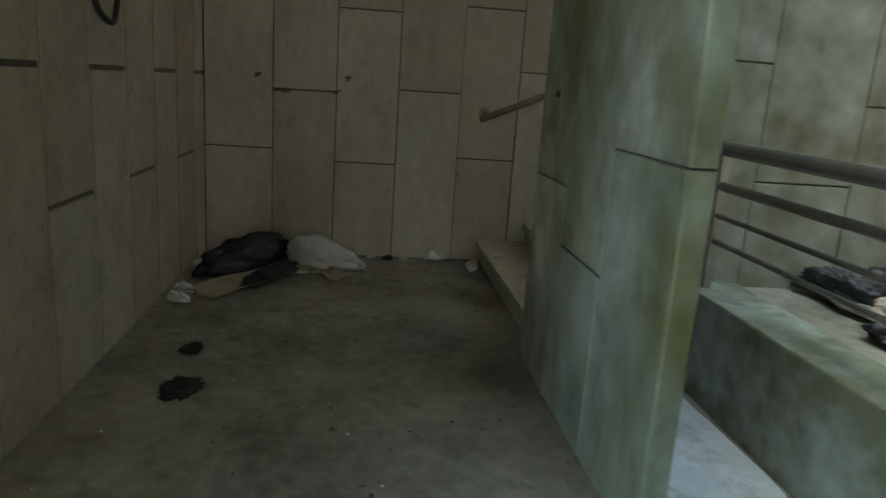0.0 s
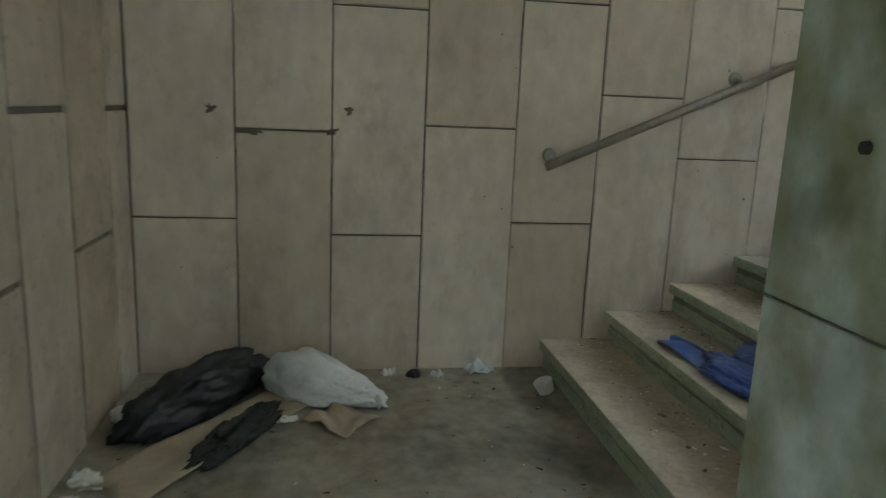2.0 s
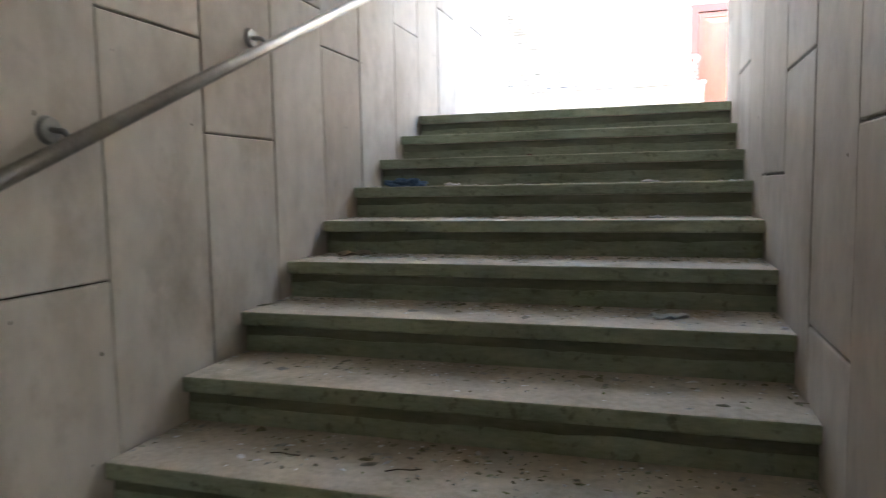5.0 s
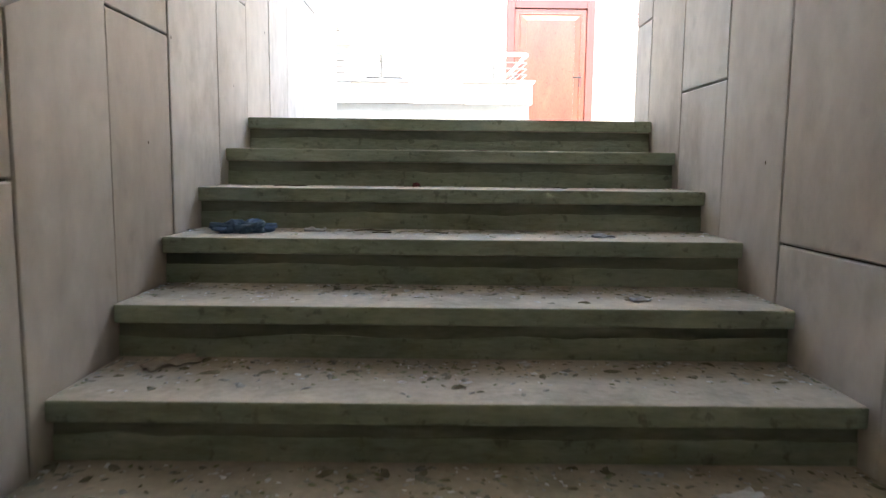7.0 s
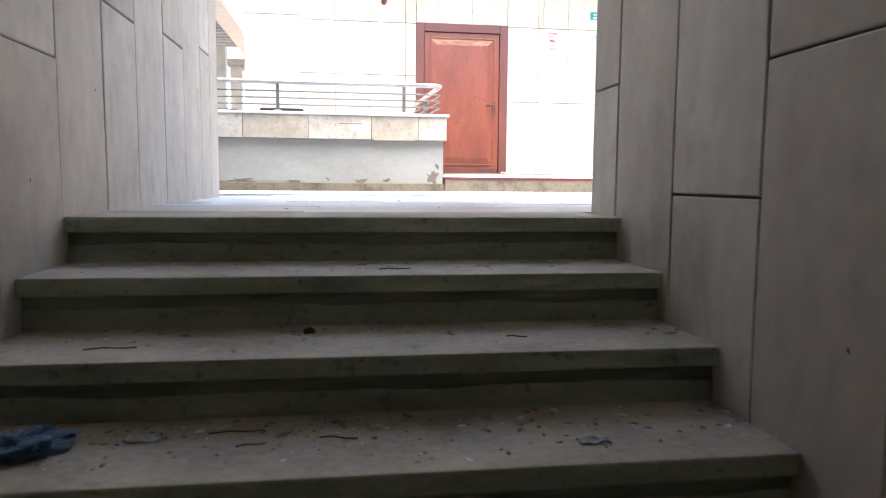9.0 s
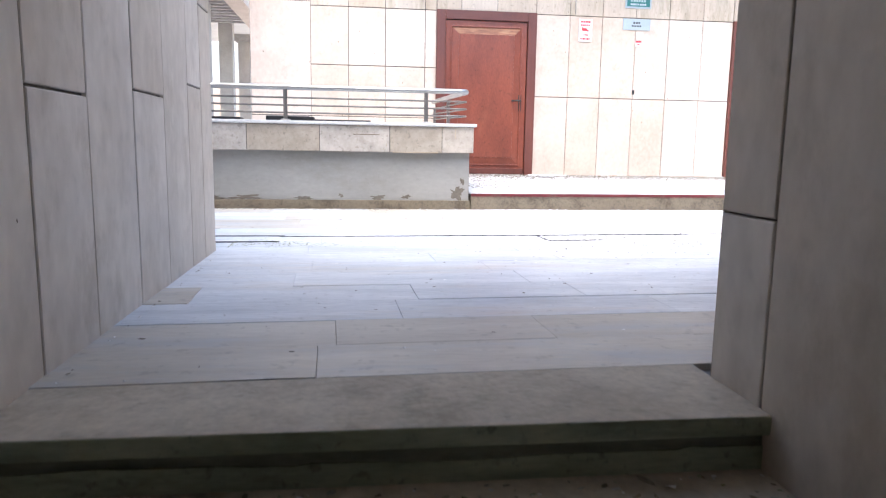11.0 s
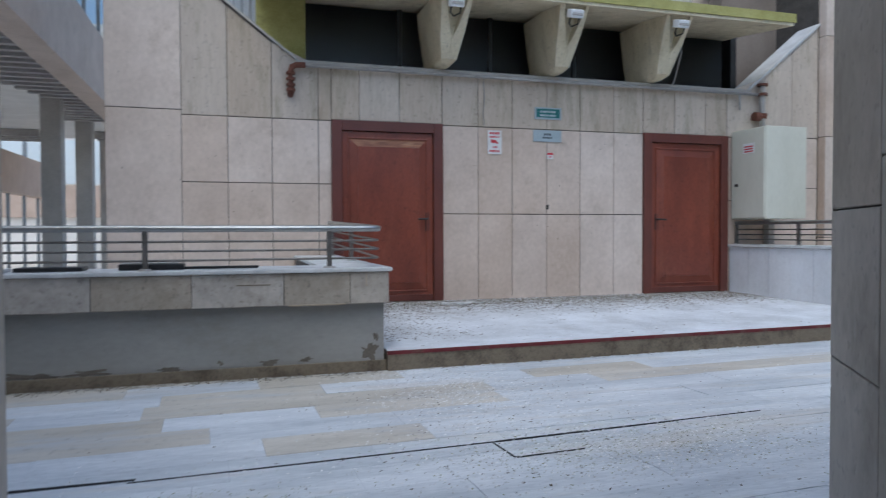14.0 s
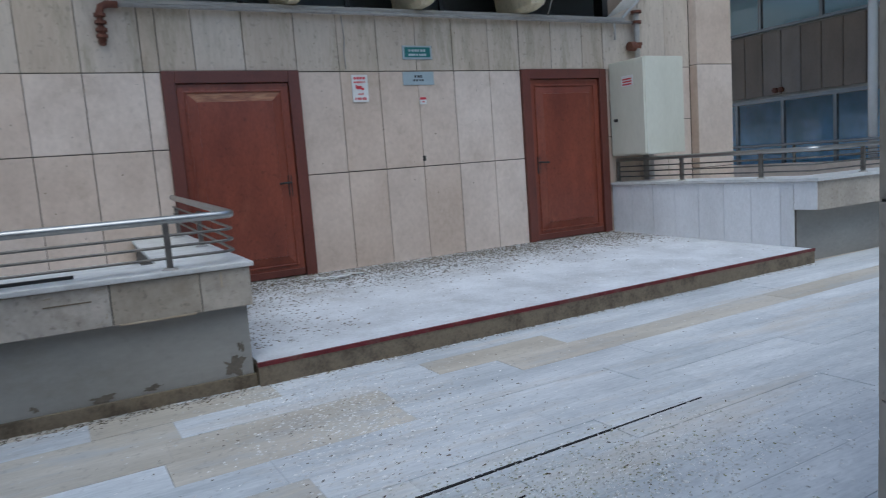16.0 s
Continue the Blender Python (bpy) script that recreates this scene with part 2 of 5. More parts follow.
M_LIT_ROOM = surface("blue_lit_room", (0.26, 0.46, 0.62), (0.46, 0.68, 0.92), 0.8, 0.35, 3, 0.0, span=(0.58, 0.86))
M_FLOOR_PALE = surface("pale_blotchy_floor_patch", (0.55, 0.60, 0.62), (0.86, 0.89, 0.90), 0.6, 3, 30, 0.2, (0.10, 0.11, 0.10), 0.53, 4.0)
# Grimy brown limestone; shade on the south and splayed walls is coloured in.
M_TILE_SHADED = surface("limestone_tile_grimy_shaded", (0.34, 0.285, 0.22), (0.50, 0.435, 0.355), 0.65, 1.8, 18, 0.10, (0.19, 0.155, 0.11), 0.52, 1.6, (1, 1, 0.7), 0.07, speck=0.22, speck_scale=26)
M_WELL = surface("mottled_yellow_plaster", (0.15, 0.135, 0.075), (0.44, 0.43, 0.37), 0.85, 0.8, 7, 0.25, (0.16, 0.105, 0.065), 0.52, 0.8, speck=0.2, speck_scale=6, span=(0.56, 0.92))
M_MOULD_SHADE = surface("mould_with_nosing_shade", (0.15, 0.165, 0.11), (0.32, 0.34, 0.25), 0.85, 4, 40, 0.3, (0.09, 0.10, 0.065), 0.52, 5, (0.6, 1, 2))
M_MOSSY = surface("mossy_weathered_stone", (0.15, 0.155, 0.09), (0.41, 0.44, 0.39), 0.7, 1.4, 12, 0.3, (0.21, 0.20, 0.12), 0.52, 2.0, speck=0.3, speck_scale=7, span=(0.58, 0.90))
M_CRUMB = surface("stair_dirt_crumbs", (0.15, 0.14, 0.10), (0.42, 0.39, 0.30), 0.95, 20, 90, 0.1, vary=0.35, island=True)
M_POST = surface("dark_weathered_steel", (0.13, 0.12, 0.11), (0.24, 0.225, 0.205), 0.42, 8, 80, 0.05, (0.10, 0.07, 0.05), 0.6, 6, metal=0.7)
M_HOLE = surface("dark_gap", (0.01, 0.01, 0.01), (0.02, 0.02, 0.02), 0.95, 20, 90, 0.1)


def glass(name, tint, rough=0.03):
    m, n, l, p = nodes_of(name)
    p.inputs["Base Color"].default_value = (*tint, 1)
    p.inputs["Roughness"].default_value = rough
    p.inputs["Transmission Weight"].default_value = 1.0
    p.inputs["IOR"].default_value = 1.45
    return m


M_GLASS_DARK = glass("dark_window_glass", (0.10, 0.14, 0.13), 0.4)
M_GLASS_BLUE = glass("blue_window_glass", (0.88, 0.97, 1.0))

# ---- builders ----


def box(bm, x0, x1, y0, y1, z0, z1, bevel=0.0, turn=None):
    made = bmesh.ops.create_cube(bm, size=1.0)["verts"]
    for v in made:
        v.co = Vector((x0 + (v.co.x + 0.5) * (x1 - x0), y0 + (v.co.y + 0.5) * (y1 - y0), z0 + (v.co.z + 0.5) * (z1 - z0)))
    if bevel:
        edges = list({e for v in made for e in v.link_edges})
        out = bmesh.ops.bevel(bm, geom=edges, offset=bevel, segments=2, affect="EDGES", profile=0.6)
        made = list({v for v in out["verts"]} | {v for v in made if v.is_valid})
    if turn:
        for v in made:
            v.co = turn @ v.co
    return made


def prism(bm, outline, axis, a, b):
    """A flat outline pushed from a to b along an axis; the outline's pairs are the other two axes in order."""
    def put(p, w):
        q = list(p)
        q.insert("xyz".index(axis), w)
        return bm.verts.new(q)
    low, high = [put(p, a) for p in outline], [put(p, b) for p in outline]
    n = len(outline)
    bm.faces.new(low), bm.faces.new(high)
    for i in range(n):
        bm.faces.new((low[i], low[(i + 1) % n], high[(i + 1) % n], high[i]))
    bmesh.ops.recalc_face_normals(bm, faces=bm.faces)


def tube(bm, points, radius, sides=12, caps=True):
    """A round bar along a line of points."""
    pts = [Vector(p) for p in points]
    rings = []
    for i, p in enumerate(pts):
        d = ((pts[min(i + 1, len(pts) - 1)] - p).normalized() + (p - pts[max(i - 1, 0)]).normalized()).normalized()
        side = d.cross(Vector((0, 0, 1)))
        side = side.normalized() if side.length > 0.05 else Vector((1, 0, 0))
        up = side.cross(d).normalized()
        grow = 1.0
        if 0 < i < len(pts) - 1:
            grow = 1 / max(0.6, math.cos(0.5 * (pts[i + 1] - p).angle(p - pts[i - 1])))
        rings.append([bm.verts.new(p + radius * (math.cos(2 * math.pi * k / sides) * side * grow + math.sin(2 * math.pi * k / sides) * up)) for k in range(sides)])
    for r, s in zip(rings, rings[1:]):
        for k in range(sides):
            bm.faces.new((r[k], r[(k + 1) % sides], s[(k + 1) % sides], s[k])).smooth = True
    if caps:
        bm.faces.new(rings[0][::-1]), bm.faces.new(rings[-1])
    bmesh.ops.recalc_face_normals(bm, faces=bm.faces)


def torn_outline(cx, cz, w, h, seed, n=36):
    """A torn outline round a middle point, w and h from it."""
    out = []
    for i in range(n):
        a = 2 * math.pi * i / n
        k = 0.8 + 0.9 * noise.noise(Vector((math.cos(a) * 1.6, math.sin(a) * 1.6, seed * 3.3))) + 0.35 * noise.noise(Vector((math.cos(a) * 6, math.sin(a) * 6, seed * 5.1)))
        k = max(k, 0.2)
        out.append((cx + w * k * math.cos(a), cz + h * k * math.sin(a)))
    return out


def mesh_of(name, bm, material):
    me = bpy.data.meshes.new(name)
    bm.to_mesh(me)
    bm.free()
    me.materials.append(material)
    return me


def part(name, bm, material, parent=None, label=""):
    ob = new(name, mesh_of(name, bm, material))
    ob.parent = parent
    if label:
        ob["label"] = label
    return ob


def boxes(*specs):
    bm = bmesh.new()
    for spec in specs:
        box(bm, *spec)
    return bm


def thing(name, label, category, at=(0, 0, 0), group="", kind=""):
    ob = new(name)
    ob.empty_display_size = 0.1
    ob.location = at
    return tagged(ob, label, category, group, kind)


def setting(name, bm, material, label, category):
    return tagged(part(name, bm, material), label, category, kind="structure")


def tile_mesh(corners, normal, depth, inset=0.004, name="tile", material=None):
    """One cladding tile: a slab with a chamfered front, from the four corners of its back."""
    n = Vector(normal)
    back = [Vector(c) for c in corners]
    front = [c + ((back[i - 1] - c).normalized() + (back[(i + 1) % 4] - c).normalized()) * inset + n * depth for i, c in enumerate(back)]
    rim = [c + n * (depth - inset * 0.7) for c in back]
    bm = bmesh.new()
    b, r, f = ([bm.verts.new(c) for c in ring] for ring in (back, rim, front))
    bm.faces.new(f)
    for i in range(4):
        j = (i + 1) % 4
        bm.faces.new((b[i], b[j], r[j], r[i])), bm.faces.new((r[i], r[j], f[j], f[i]))
    bmesh.ops.recalc_face_normals(bm, faces=bm.faces)
    if f and bm.faces:
        bm.normal_update()
        bm.faces.ensure_lookup_table()
        if bm.faces[0].normal.dot(n) < 0:
            bmesh.ops.reverse_faces(bm, faces=bm.faces)
    return mesh_of(name, bm, material)


def clad(wall, origin, along, normal, columns, low, high, material, gap=0.0035, depth=0.016, rnd=random.Random(5), top=None):
    """Tiles in columns on a wall: columns are (from, to, joint heights); low and high give the wall's foot and head along it."""
    o, u, n = Vector(origin), Vector(along), Vector(normal)
    for a, b, joints in columns:
        levels = [None, *joints, None]
        ga, gb = (rnd.uniform(0.45, 1.0) * gap for _ in range(2))
        for k in range(len(levels) - 1):
            za = low(a) if levels[k] is None else levels[k]
            zb = low(b) if levels[k] is None else levels[k]
            ta = high(a) if levels[k + 1] is None else levels[k + 1]
            tb = high(b) if levels[k + 1] is None else levels[k + 1]
            if ta - za < 0.03 and tb - zb < 0.03:
                continue
            d = depth + rnd.uniform(-0.0015, 0.0015)
            g = gap
            cs = [o + u * (a + ga) + Vector((0, 0, za + g)), o + u * (b - gb) + Vector((0, 0, zb + g)),
                  o + u * (b - gb) + Vector((0, 0, max(tb - g, zb + g + 0.002))), o + u * (a + ga) + Vector((0, 0, max(ta - g, za + g + 0.002)))]
            ob = new("tile", tile_mesh(cs, n, d, name="tile", material=top if top and k == len(levels) - 2 else material))
            ob.parent = wall


def stacked(first, top, step=1.02):
    out, z = [], first
    while z < top - 0.15:
        out.append(z)
        z += step
    return out


# ---- stairwell: floor, steps, walls, ceiling ----
LAND_Y = -1.905
HIGH = 4.3
bm = bmesh.new()
bmesh.ops.create_grid(bm, x_segments=60, y_segments=30, size=0.5)
for v in bm.verts:
    v.co = Vector((-0.05 + (v.co.x + 0.5) * 7.6, -2.0 + (v.co.y + 0.5) * 2.62, 0))
    v.co.z = 0.006 * noise.noise(v.co * 2.1) + 0.003 * noise.noise(v.co * 7) - 0.004
floor_low = setting("floor_landing", bm, M_FLOOR_LOW, "dirty damp concrete floor of the stair landing", "floor")

stairs = thing("stairs", "worn grey stone stairs with dusty treads and darker greenish risers", "stairs", kind="structure")
for k in range(1, 13):
    y, z = (k - 1) * TREAD, k * RISE
    bm = bmesh.new()
    box(bm, 0.0, WIDE, y, y + TREAD + 0.03 if k < 12 else y + 0.34, z - 0.05, z, 0.006)
    for v in bm.verts:
        if v.co.y < y + 0.02:
            v.co.y += 0.006 * noise.noise(Vector((v.co.x * 3, k, 0)))
        elif k == 12 and v.co.y > y + 0.3:
            v.co.y = 4.006 + (v.co.x - 1.0) * 0.042
    tread = part("tread", bm, M_TREAD, stairs)
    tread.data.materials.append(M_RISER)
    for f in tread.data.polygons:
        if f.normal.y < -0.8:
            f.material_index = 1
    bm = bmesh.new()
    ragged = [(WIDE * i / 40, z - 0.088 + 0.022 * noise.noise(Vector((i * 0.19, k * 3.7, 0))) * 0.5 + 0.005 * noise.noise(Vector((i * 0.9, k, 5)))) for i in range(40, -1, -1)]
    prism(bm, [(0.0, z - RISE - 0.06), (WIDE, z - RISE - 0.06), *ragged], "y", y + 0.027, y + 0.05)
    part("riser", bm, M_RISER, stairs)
    # Mould stain under each nosing; the nosing's shade is put into its colour.
    part("riser_backing", boxes((0.001, WIDE - 0.001, y + 0.031, y + 0.20, z - RISE - 0.06, z - 0.0505)), M_MOULD_SHADE, stairs, "stone under the nosing, darkened by mould and painted shade")

# west wall, along the landing, the steps and the passage
wall_west = setting("wall_west", boxes((-0.45, -0.017, LAND_Y - 0.3, 6.29, -0.2, HIGH + 0.2)), M_GROUT, "tall beige limestone clad wall beside the stairs", "wall")
WEST = [(-1.905, -1.456, 0.727), (-1.456, -1.033, 1.13), (-1.033, -0.613, 0.658), (-0.613, -0.183, 1.172), (-0.183, 0.222, 0.728),
        (0.222, 0.634, 1.345), (0.634, 1.06, 1.058), (1.06, 1.50, 1.785), (1.50, 1.93, 1.485), (1.93, 2.35, 2.075), (2.35, 2.76, 1.92),
        (2.76, 3.24, 2.50), (3.24, 3.65, 2.21), (3.65, 4.06, 2.90), (4.06, 4.46, 2.487), (4.46, 4.91, 3.20), (4.91, 5.32, 2.54),
        (5.32, 5.75, 3.02), (5.75, 6.04, 2.63), (6.04, 6.31, 3.06)]
for some, joint in ((WEST[:6], 0.0045), (WEST[6:14], 0.003), (WEST[14:], 0.005)):
    clad(wall_west, (-0.017, 0, 0), (0, 1, 0), (1, 0, 0), [(a, b, stacked(z, HIGH)) for a, b, z in some], lambda u: -0.02 if u < 3.7 else F - 0.05, lambda u: HIGH, M_TILE, joint)
clad(wall_west, (0, 6.29, 0), (-1, 0, 0), (0, 1, 0), [(0.0, 0.45, stacked(2.43, HIGH))], lambda u: F, lambda u: HIGH, M_TILE)

wall_south = setting("wall_south", boxes((-0.45, 3.75, LAND_Y - 0.35, LAND_Y - 0.017, -0.2, HIGH)), M_GROUT, "beige limestone clad wall along the landing", "wall")
cols, k = [], 0
for x0, x1 in zip([0, 0.256, 0.674, 1.086, 1.505, 1.93, 2.35, 2.77, 3.19, 3.55], [0.256, 0.674, 1.086, 1.505, 1.93, 2.35, 2.77, 3.19, 3.55, 3.766]):
    cols.append((x0, x1, stacked(1.20 if k % 2 == 0 else 0.71, HIGH)))
    k += 1
clad(wall_south, (0, LAND_Y - 0.017, 0), (1, 0, 0), (0, 1, 0), cols, lambda u: -0.02, lambda u: HIGH, M_TILE_SHADED, 0.011)

# east wall of the stairs, with its broad end towards the landing
wall_stair = setting("wall_stair_east", boxes((WIDE + 0.017, 2.0, 0.031, 3.92, -0.2, HIGH)), M_GROUT, "beige limestone clad wall between the stairs and the light well", "wall")
EAST = [(-0.033, 0.28, 0.87), (0.28, 0.70, 1.20), (0.70, 1.12, 1.41), (1.12, 1.53, 0.92), (1.53, 1.95, 1.635), (1.95, 2.44, 1.32), (2.44, 2.85, 2.13),
        (2.85, 3.28, 1.82), (3.28, 3.70, 2.72), (3.70, 3.94, 2.19)]
clad(wall_stair, (WIDE + 0.017, 0, 0), (0, 1, 0), (-1, 0, 0), [(a, b, stacked(z, HIGH)) for a, b, z in EAST], lambda u: 0, lambda u: HIGH, M_TILE)
clad(wall_stair, (2.0 - 0.002, 0, 0), (0, 1, 0), (1, 0, 0), [(0.04, 0.60, [1.05, 2.1]), (0.60, 0.865, [1.4]), (0.865, 1.32, [0.9, 1.95]), (1.32, 1.80, [1.25, 2.3]), (1.80, 2.30, [0.9, 1.95]), (2.30, 2.80, [1.25]), (2.80, 3.58, [0.9])], lambda u: 0.34, lambda u: HIGH, M_WELL)
wall_end = setting("wall_landing_north", boxes((WIDE + 0.017, 3.25, -0.033, 0.03, -0.2, HIGH)), M_GROUT, "damp greenish stone clad wall end beside the landing", "wall")
clad(wall_end, (0, -0.033, 0), (1, 0, 0), (0, -1, 0), [(WIDE + 0.002, 2.28, stacked(0.872, HIGH)), (2.28, 2.748, stacked(0.645, HIGH)), (2.748, 3.262, stacked(1.064, HIGH))],
     lambda u: -0.02, lambda u: HIGH, M_TILE_DAMP)
clad(wall_end, (3.25, 0, 0), (0, 1, 0), (1, 0, 0), [(-0.048, 0.03, stacked(1.064, HIGH))], lambda u: -0.02, lambda u: HIGH, M_TILE_DAMP)

# splayed wall from the head of the stairs out to the court
SP = Vector((2.82 - WIDE, 5.52 - 3.94, 0))
SPL, SPU = SP.length, SP.normalized()
SPN = Vector((-SPU.y, SPU.x, 0))
turn_sp = Matrix.Translation((WIDE, 3.94, 0)) @ Matrix(((SPU.x, -SPN.x, 0, 0), (SPU.y, -SPN.y, 0, 0), (0, 0, 1, 0), (0, 0, 0, 1)))
bm = bmesh.new()
box(bm, 0.04, SPL - 0.017, 0.017, 0.34, 0.9, HIGH + 0.2, 0, turn_sp)
wall_splay = setting("wall_splayed", bm, M_GROUT, "beige limestone clad wall opening towards the court", "wall")
edge = [0.02, 0.44, 0.89, 1.344, SPL]
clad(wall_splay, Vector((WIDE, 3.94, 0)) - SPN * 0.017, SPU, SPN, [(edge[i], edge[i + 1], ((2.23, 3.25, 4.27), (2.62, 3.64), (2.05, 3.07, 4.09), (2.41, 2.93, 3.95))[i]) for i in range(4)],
     lambda u: F - 0.02, lambda u: HIGH, M_TILE_SHADED)
clad(wall_splay, Vector((2.82, 5.52, 0)) - SPU * 0.017, -SPN, SPU, [(0.0, 0.34, stacked(2.3, HIGH))], lambda u: F - 0.02, lambda u: HIGH, M_TILE_SHADED)

# ceiling over landing and steps; the outer passage is open to the sky
bm = bmesh.new()
prism(bm, [(-2.3, 3.3), (0.6, 3.3), (3.3, 4.302), (4.2, 4.302), (4.2, 4.6), (3.3, 4.6), (0.5, 3.6), (-2.3, 3.6)], "x", -0.44, 2.0)
prism(bm, [(2.0, 3.6), (3.4, 3.6), (3.4, 4.2), (2.0, 4.2)], "z", 4.303, 4.6)
prism(bm, [(-0.44, 4.201), (2.05, 4.201), (2.45, 4.8), (-0.44, 4.8)], "z", 4.303, 4.6)
prism(bm, [(-2.3, 3.302), (0.3, 3.302), (0.3, 3.6), (-2.3, 3.6)], "x", 2.0, 7.5)
setting("ceiling", bm, M_CEIL, "plain painted ceiling over the landing and the stairs", "ceiling")
setting("wall_landing_east", boxes((7.3, 7.6, -6.0, 5.0, -0.2, 4.3)), M_PLASTER, "plain plastered wall that closes the landing", "wall")
# Added out of view to keep yard light off the upper landing walls.
setting("light_block_yard", boxes((3.751, 7.299, LAND_Y - 0.35, LAND_Y - 0.02, 2.3, 3.301)), M_PLASTER, "unseen added lintel that cuts the light from the yard", "lintel")
setting("wall_yard", boxes((3.4, 7.3, -6.3, -6.0, -0.2, 2.4), (3.4, 3.74, -6.0, LAND_Y - 0.351, -0.2, 2.4)), M_PLASTER, "plain plastered wall of the open yard", "wall")
setting("floor_yard", boxes((3.74, 7.3, -6.0, -1.999, -0.2, -0.006)), M_GROUND, "pale ground of the open yard", "floor")

# light well beside the landing, behind a low parapet
parapet = setting("parapet_landing", boxes((2.0, 7.3, 0.60, 0.86, -0.1, 0.445, 0.012)), M_MOSSY, "low damp stone parapet beside the landing", "parapet")
setting("floor_light_well", boxes((2.0, 7.3, 0.86, 3.6, -0.1, 0.425)), M_FLOOR_LOW, "littered concrete floor of the light well", "floor")
setting("wall_light_well", boxes((2.0, 7.3, 3.6, 3.9, -0.1, 5.0)), M_WELL, "light stone wall at the back of the light well", "wall")
# Unseen slab, added so that less sky reaches the light well.
setting("light_block_well", boxes((2.001, 7.3, 1.9, 3.9, 5.002, 5.2)), M_CEIL, "unseen added slab that cuts the sky light in the well", "ceiling")
# Added above the view to dim the south wall of the landing.
setting("light_block_landing", boxes((3.3, 7.3, 0.55, 0.80, 1.85, 3.6)), M_PLASTER, "unseen added wall that cuts the light from the light well", "lintel")
bm = bmesh.new()
ring = []
for i in range(40):
    a = 2 * math.pi * i / 40
    k = 1 + 0.35 * noise.noise(Vector((math.cos(a) * 2.2, math.sin(a) * 2.2, 9)))
    ring.append((2.75 + 0.75 * k * math.cos(a), min(0.59, 0.34 + 0.24 * k * math.sin(a))))
prism(bm, ring, "z", -0.01, 0.010)
tagged(part("pale_floor_patch", bm, M_FLOOR_PALE), "pale blotchy patch on the landing floor", "spill")

# ---- court: paving, platform, planters, door wall ----
setting("ground", boxes((-60, 60, 9.3, 90, F - 0.5, F - 0.024), (-60, -0.45, -30, 9.3, F - 0.5, F - 0.024), (11.0, 60, -30, 9.3, F - 0.5, F - 0.024)), M_GROUND, "pale ground around the court", "ground")
setting("paving_bed", boxes((-0.45, 11.0, 6.3, 9.3, F - 0.5, F - 0.022), (-0.02, 7.6, 3.95, 6.3, F - 0.5, F - 0.0221)), M_BED, "sandy bedding under the paving of the court", "ground")

WALL_Y = 12.11
P_LOW, P_HIGH = 1.891, 1.965
platform = thing("platform", "raised cement platform with a red painted edge in front of the doors", "platform", kind="structure")
bm = bmesh.new()
nx, ny = 60, 24
grid = [[None] * (ny + 1) for _ in range(nx + 1)]
for i in range(nx + 1):
    for j in range(ny + 1):
        s, t = i / nx, j / ny
        x = 1.95 + s * (8.0 - 1.95) - (0.26 * s * t)
        y = 8.995 + 0.22 * s + t * (WALL_Y + 0.02 - 8.995 - 0.22 * s)
        z = P_LOW + (P_HIGH - P_LOW) * t + 0.006 * noise.noise(Vector((x * 1.5, y * 1.5, 3)))
        grid[i][j] = bm.verts.new((x, y, z))
for i in range(nx):
    for j in range(ny):
        bm.faces.new((grid[i][j], grid[i + 1][j], grid[i + 1][j + 1], grid[i][j + 1]))
part("platform_top", bm, M_PLATFORM, platform)
bm = bmesh.new()
front = [(1.945, 8.99), (8.0, 9.21), (8.0, 9.45), (1.945, 9.40)]
prism(bm, front, "z", F - 0.05, P_LOW - 0.0245)
part("kerb", bm, M_KERB, platform, "stained concrete kerb face")
bm = bmesh.new()
prism(bm, [(1.94, 8.985), (8.005, 9.205), (8.005, 9.228), (1.94, 9.008)], "z", P_LOW - 0.024, P_LOW + 0.004)
part("kerb_edge", bm, M_RED, platform, "worn red paint line on the kerb edge")

# door wall with its sloping shoulders
def head(x):
    return 4.89 + max(0.0, 1.53 - x) * 0.77 + max(0.0, x - 8.05) * 0.82
bm = bmesh.new()
D1, D2 = (1.919, 3.34), (6.296, 7.70)
DT = 4.235
for x0, x1, z0, z1 in [(-0.62, D1[0], 0.6, 4.88), (D1[1], D2[0], F - 0.1, 4.88), (D2[1], 9.36, F - 0.1, 4.88), (D1[0], D1[1], DT, 4.88), (D2[0], D2[1], DT, 4.88)]:
    box(bm, x0, x1, WALL_Y + 0.017, WALL_Y + 0.4, z0, z1)
prism(bm, [(-0.62, 4.88), (1.54, 4.88), (-0.62, 6.55)], "y", WALL_Y + 0.017, WALL_Y + 0.4)
prism(bm, [(8.05, 4.88), (9.36, 4.88), (9.36, 5.95)], "y", WALL_Y + 0.017, WALL_Y + 0.4)
wall_doors = setting("wall_doors", bm, M_GROUT_OUT, "stone clad wall with two red-brown doors and sloping shoulders", "wall")
def foot(x):
    return 0.6 if x < 1.9 else P_HIGH - 0.02
L1, L2, L3 = 4.225, 3.447, 3.085
cols = [(-0.62, 0.19, [2.75, 4.28, 5.6]), (0.19, 0.70, [2.75, L2, L1]), (0.70, 1.21, [2.75, L2, L1]), (1.21, 1.76, [2.75, L2, L1]), (1.76, D1[0], [2.75, L2, L1])]
cols += [(a, b, [L3, L1]) for a, b in ((D1[1], 3.83), (3.83, 4.31), (4.31, 4.81), (4.81, 5.31), (5.31, 5.83), (5.83, D2[0]))]
cols += [(D2[1], 8.36, [3.3, L1]), (8.36, 8.87, [3.3, 4.26]), (8.87, 9.36, [3.5, 4.26])]
clad(wall_doors, (0, WALL_Y + 0.017, 0), (1, 0, 0), (0, -1, 0), cols, foot, head, M_TILE_OUT, 0.0052, top=M_TILE_STREAK)
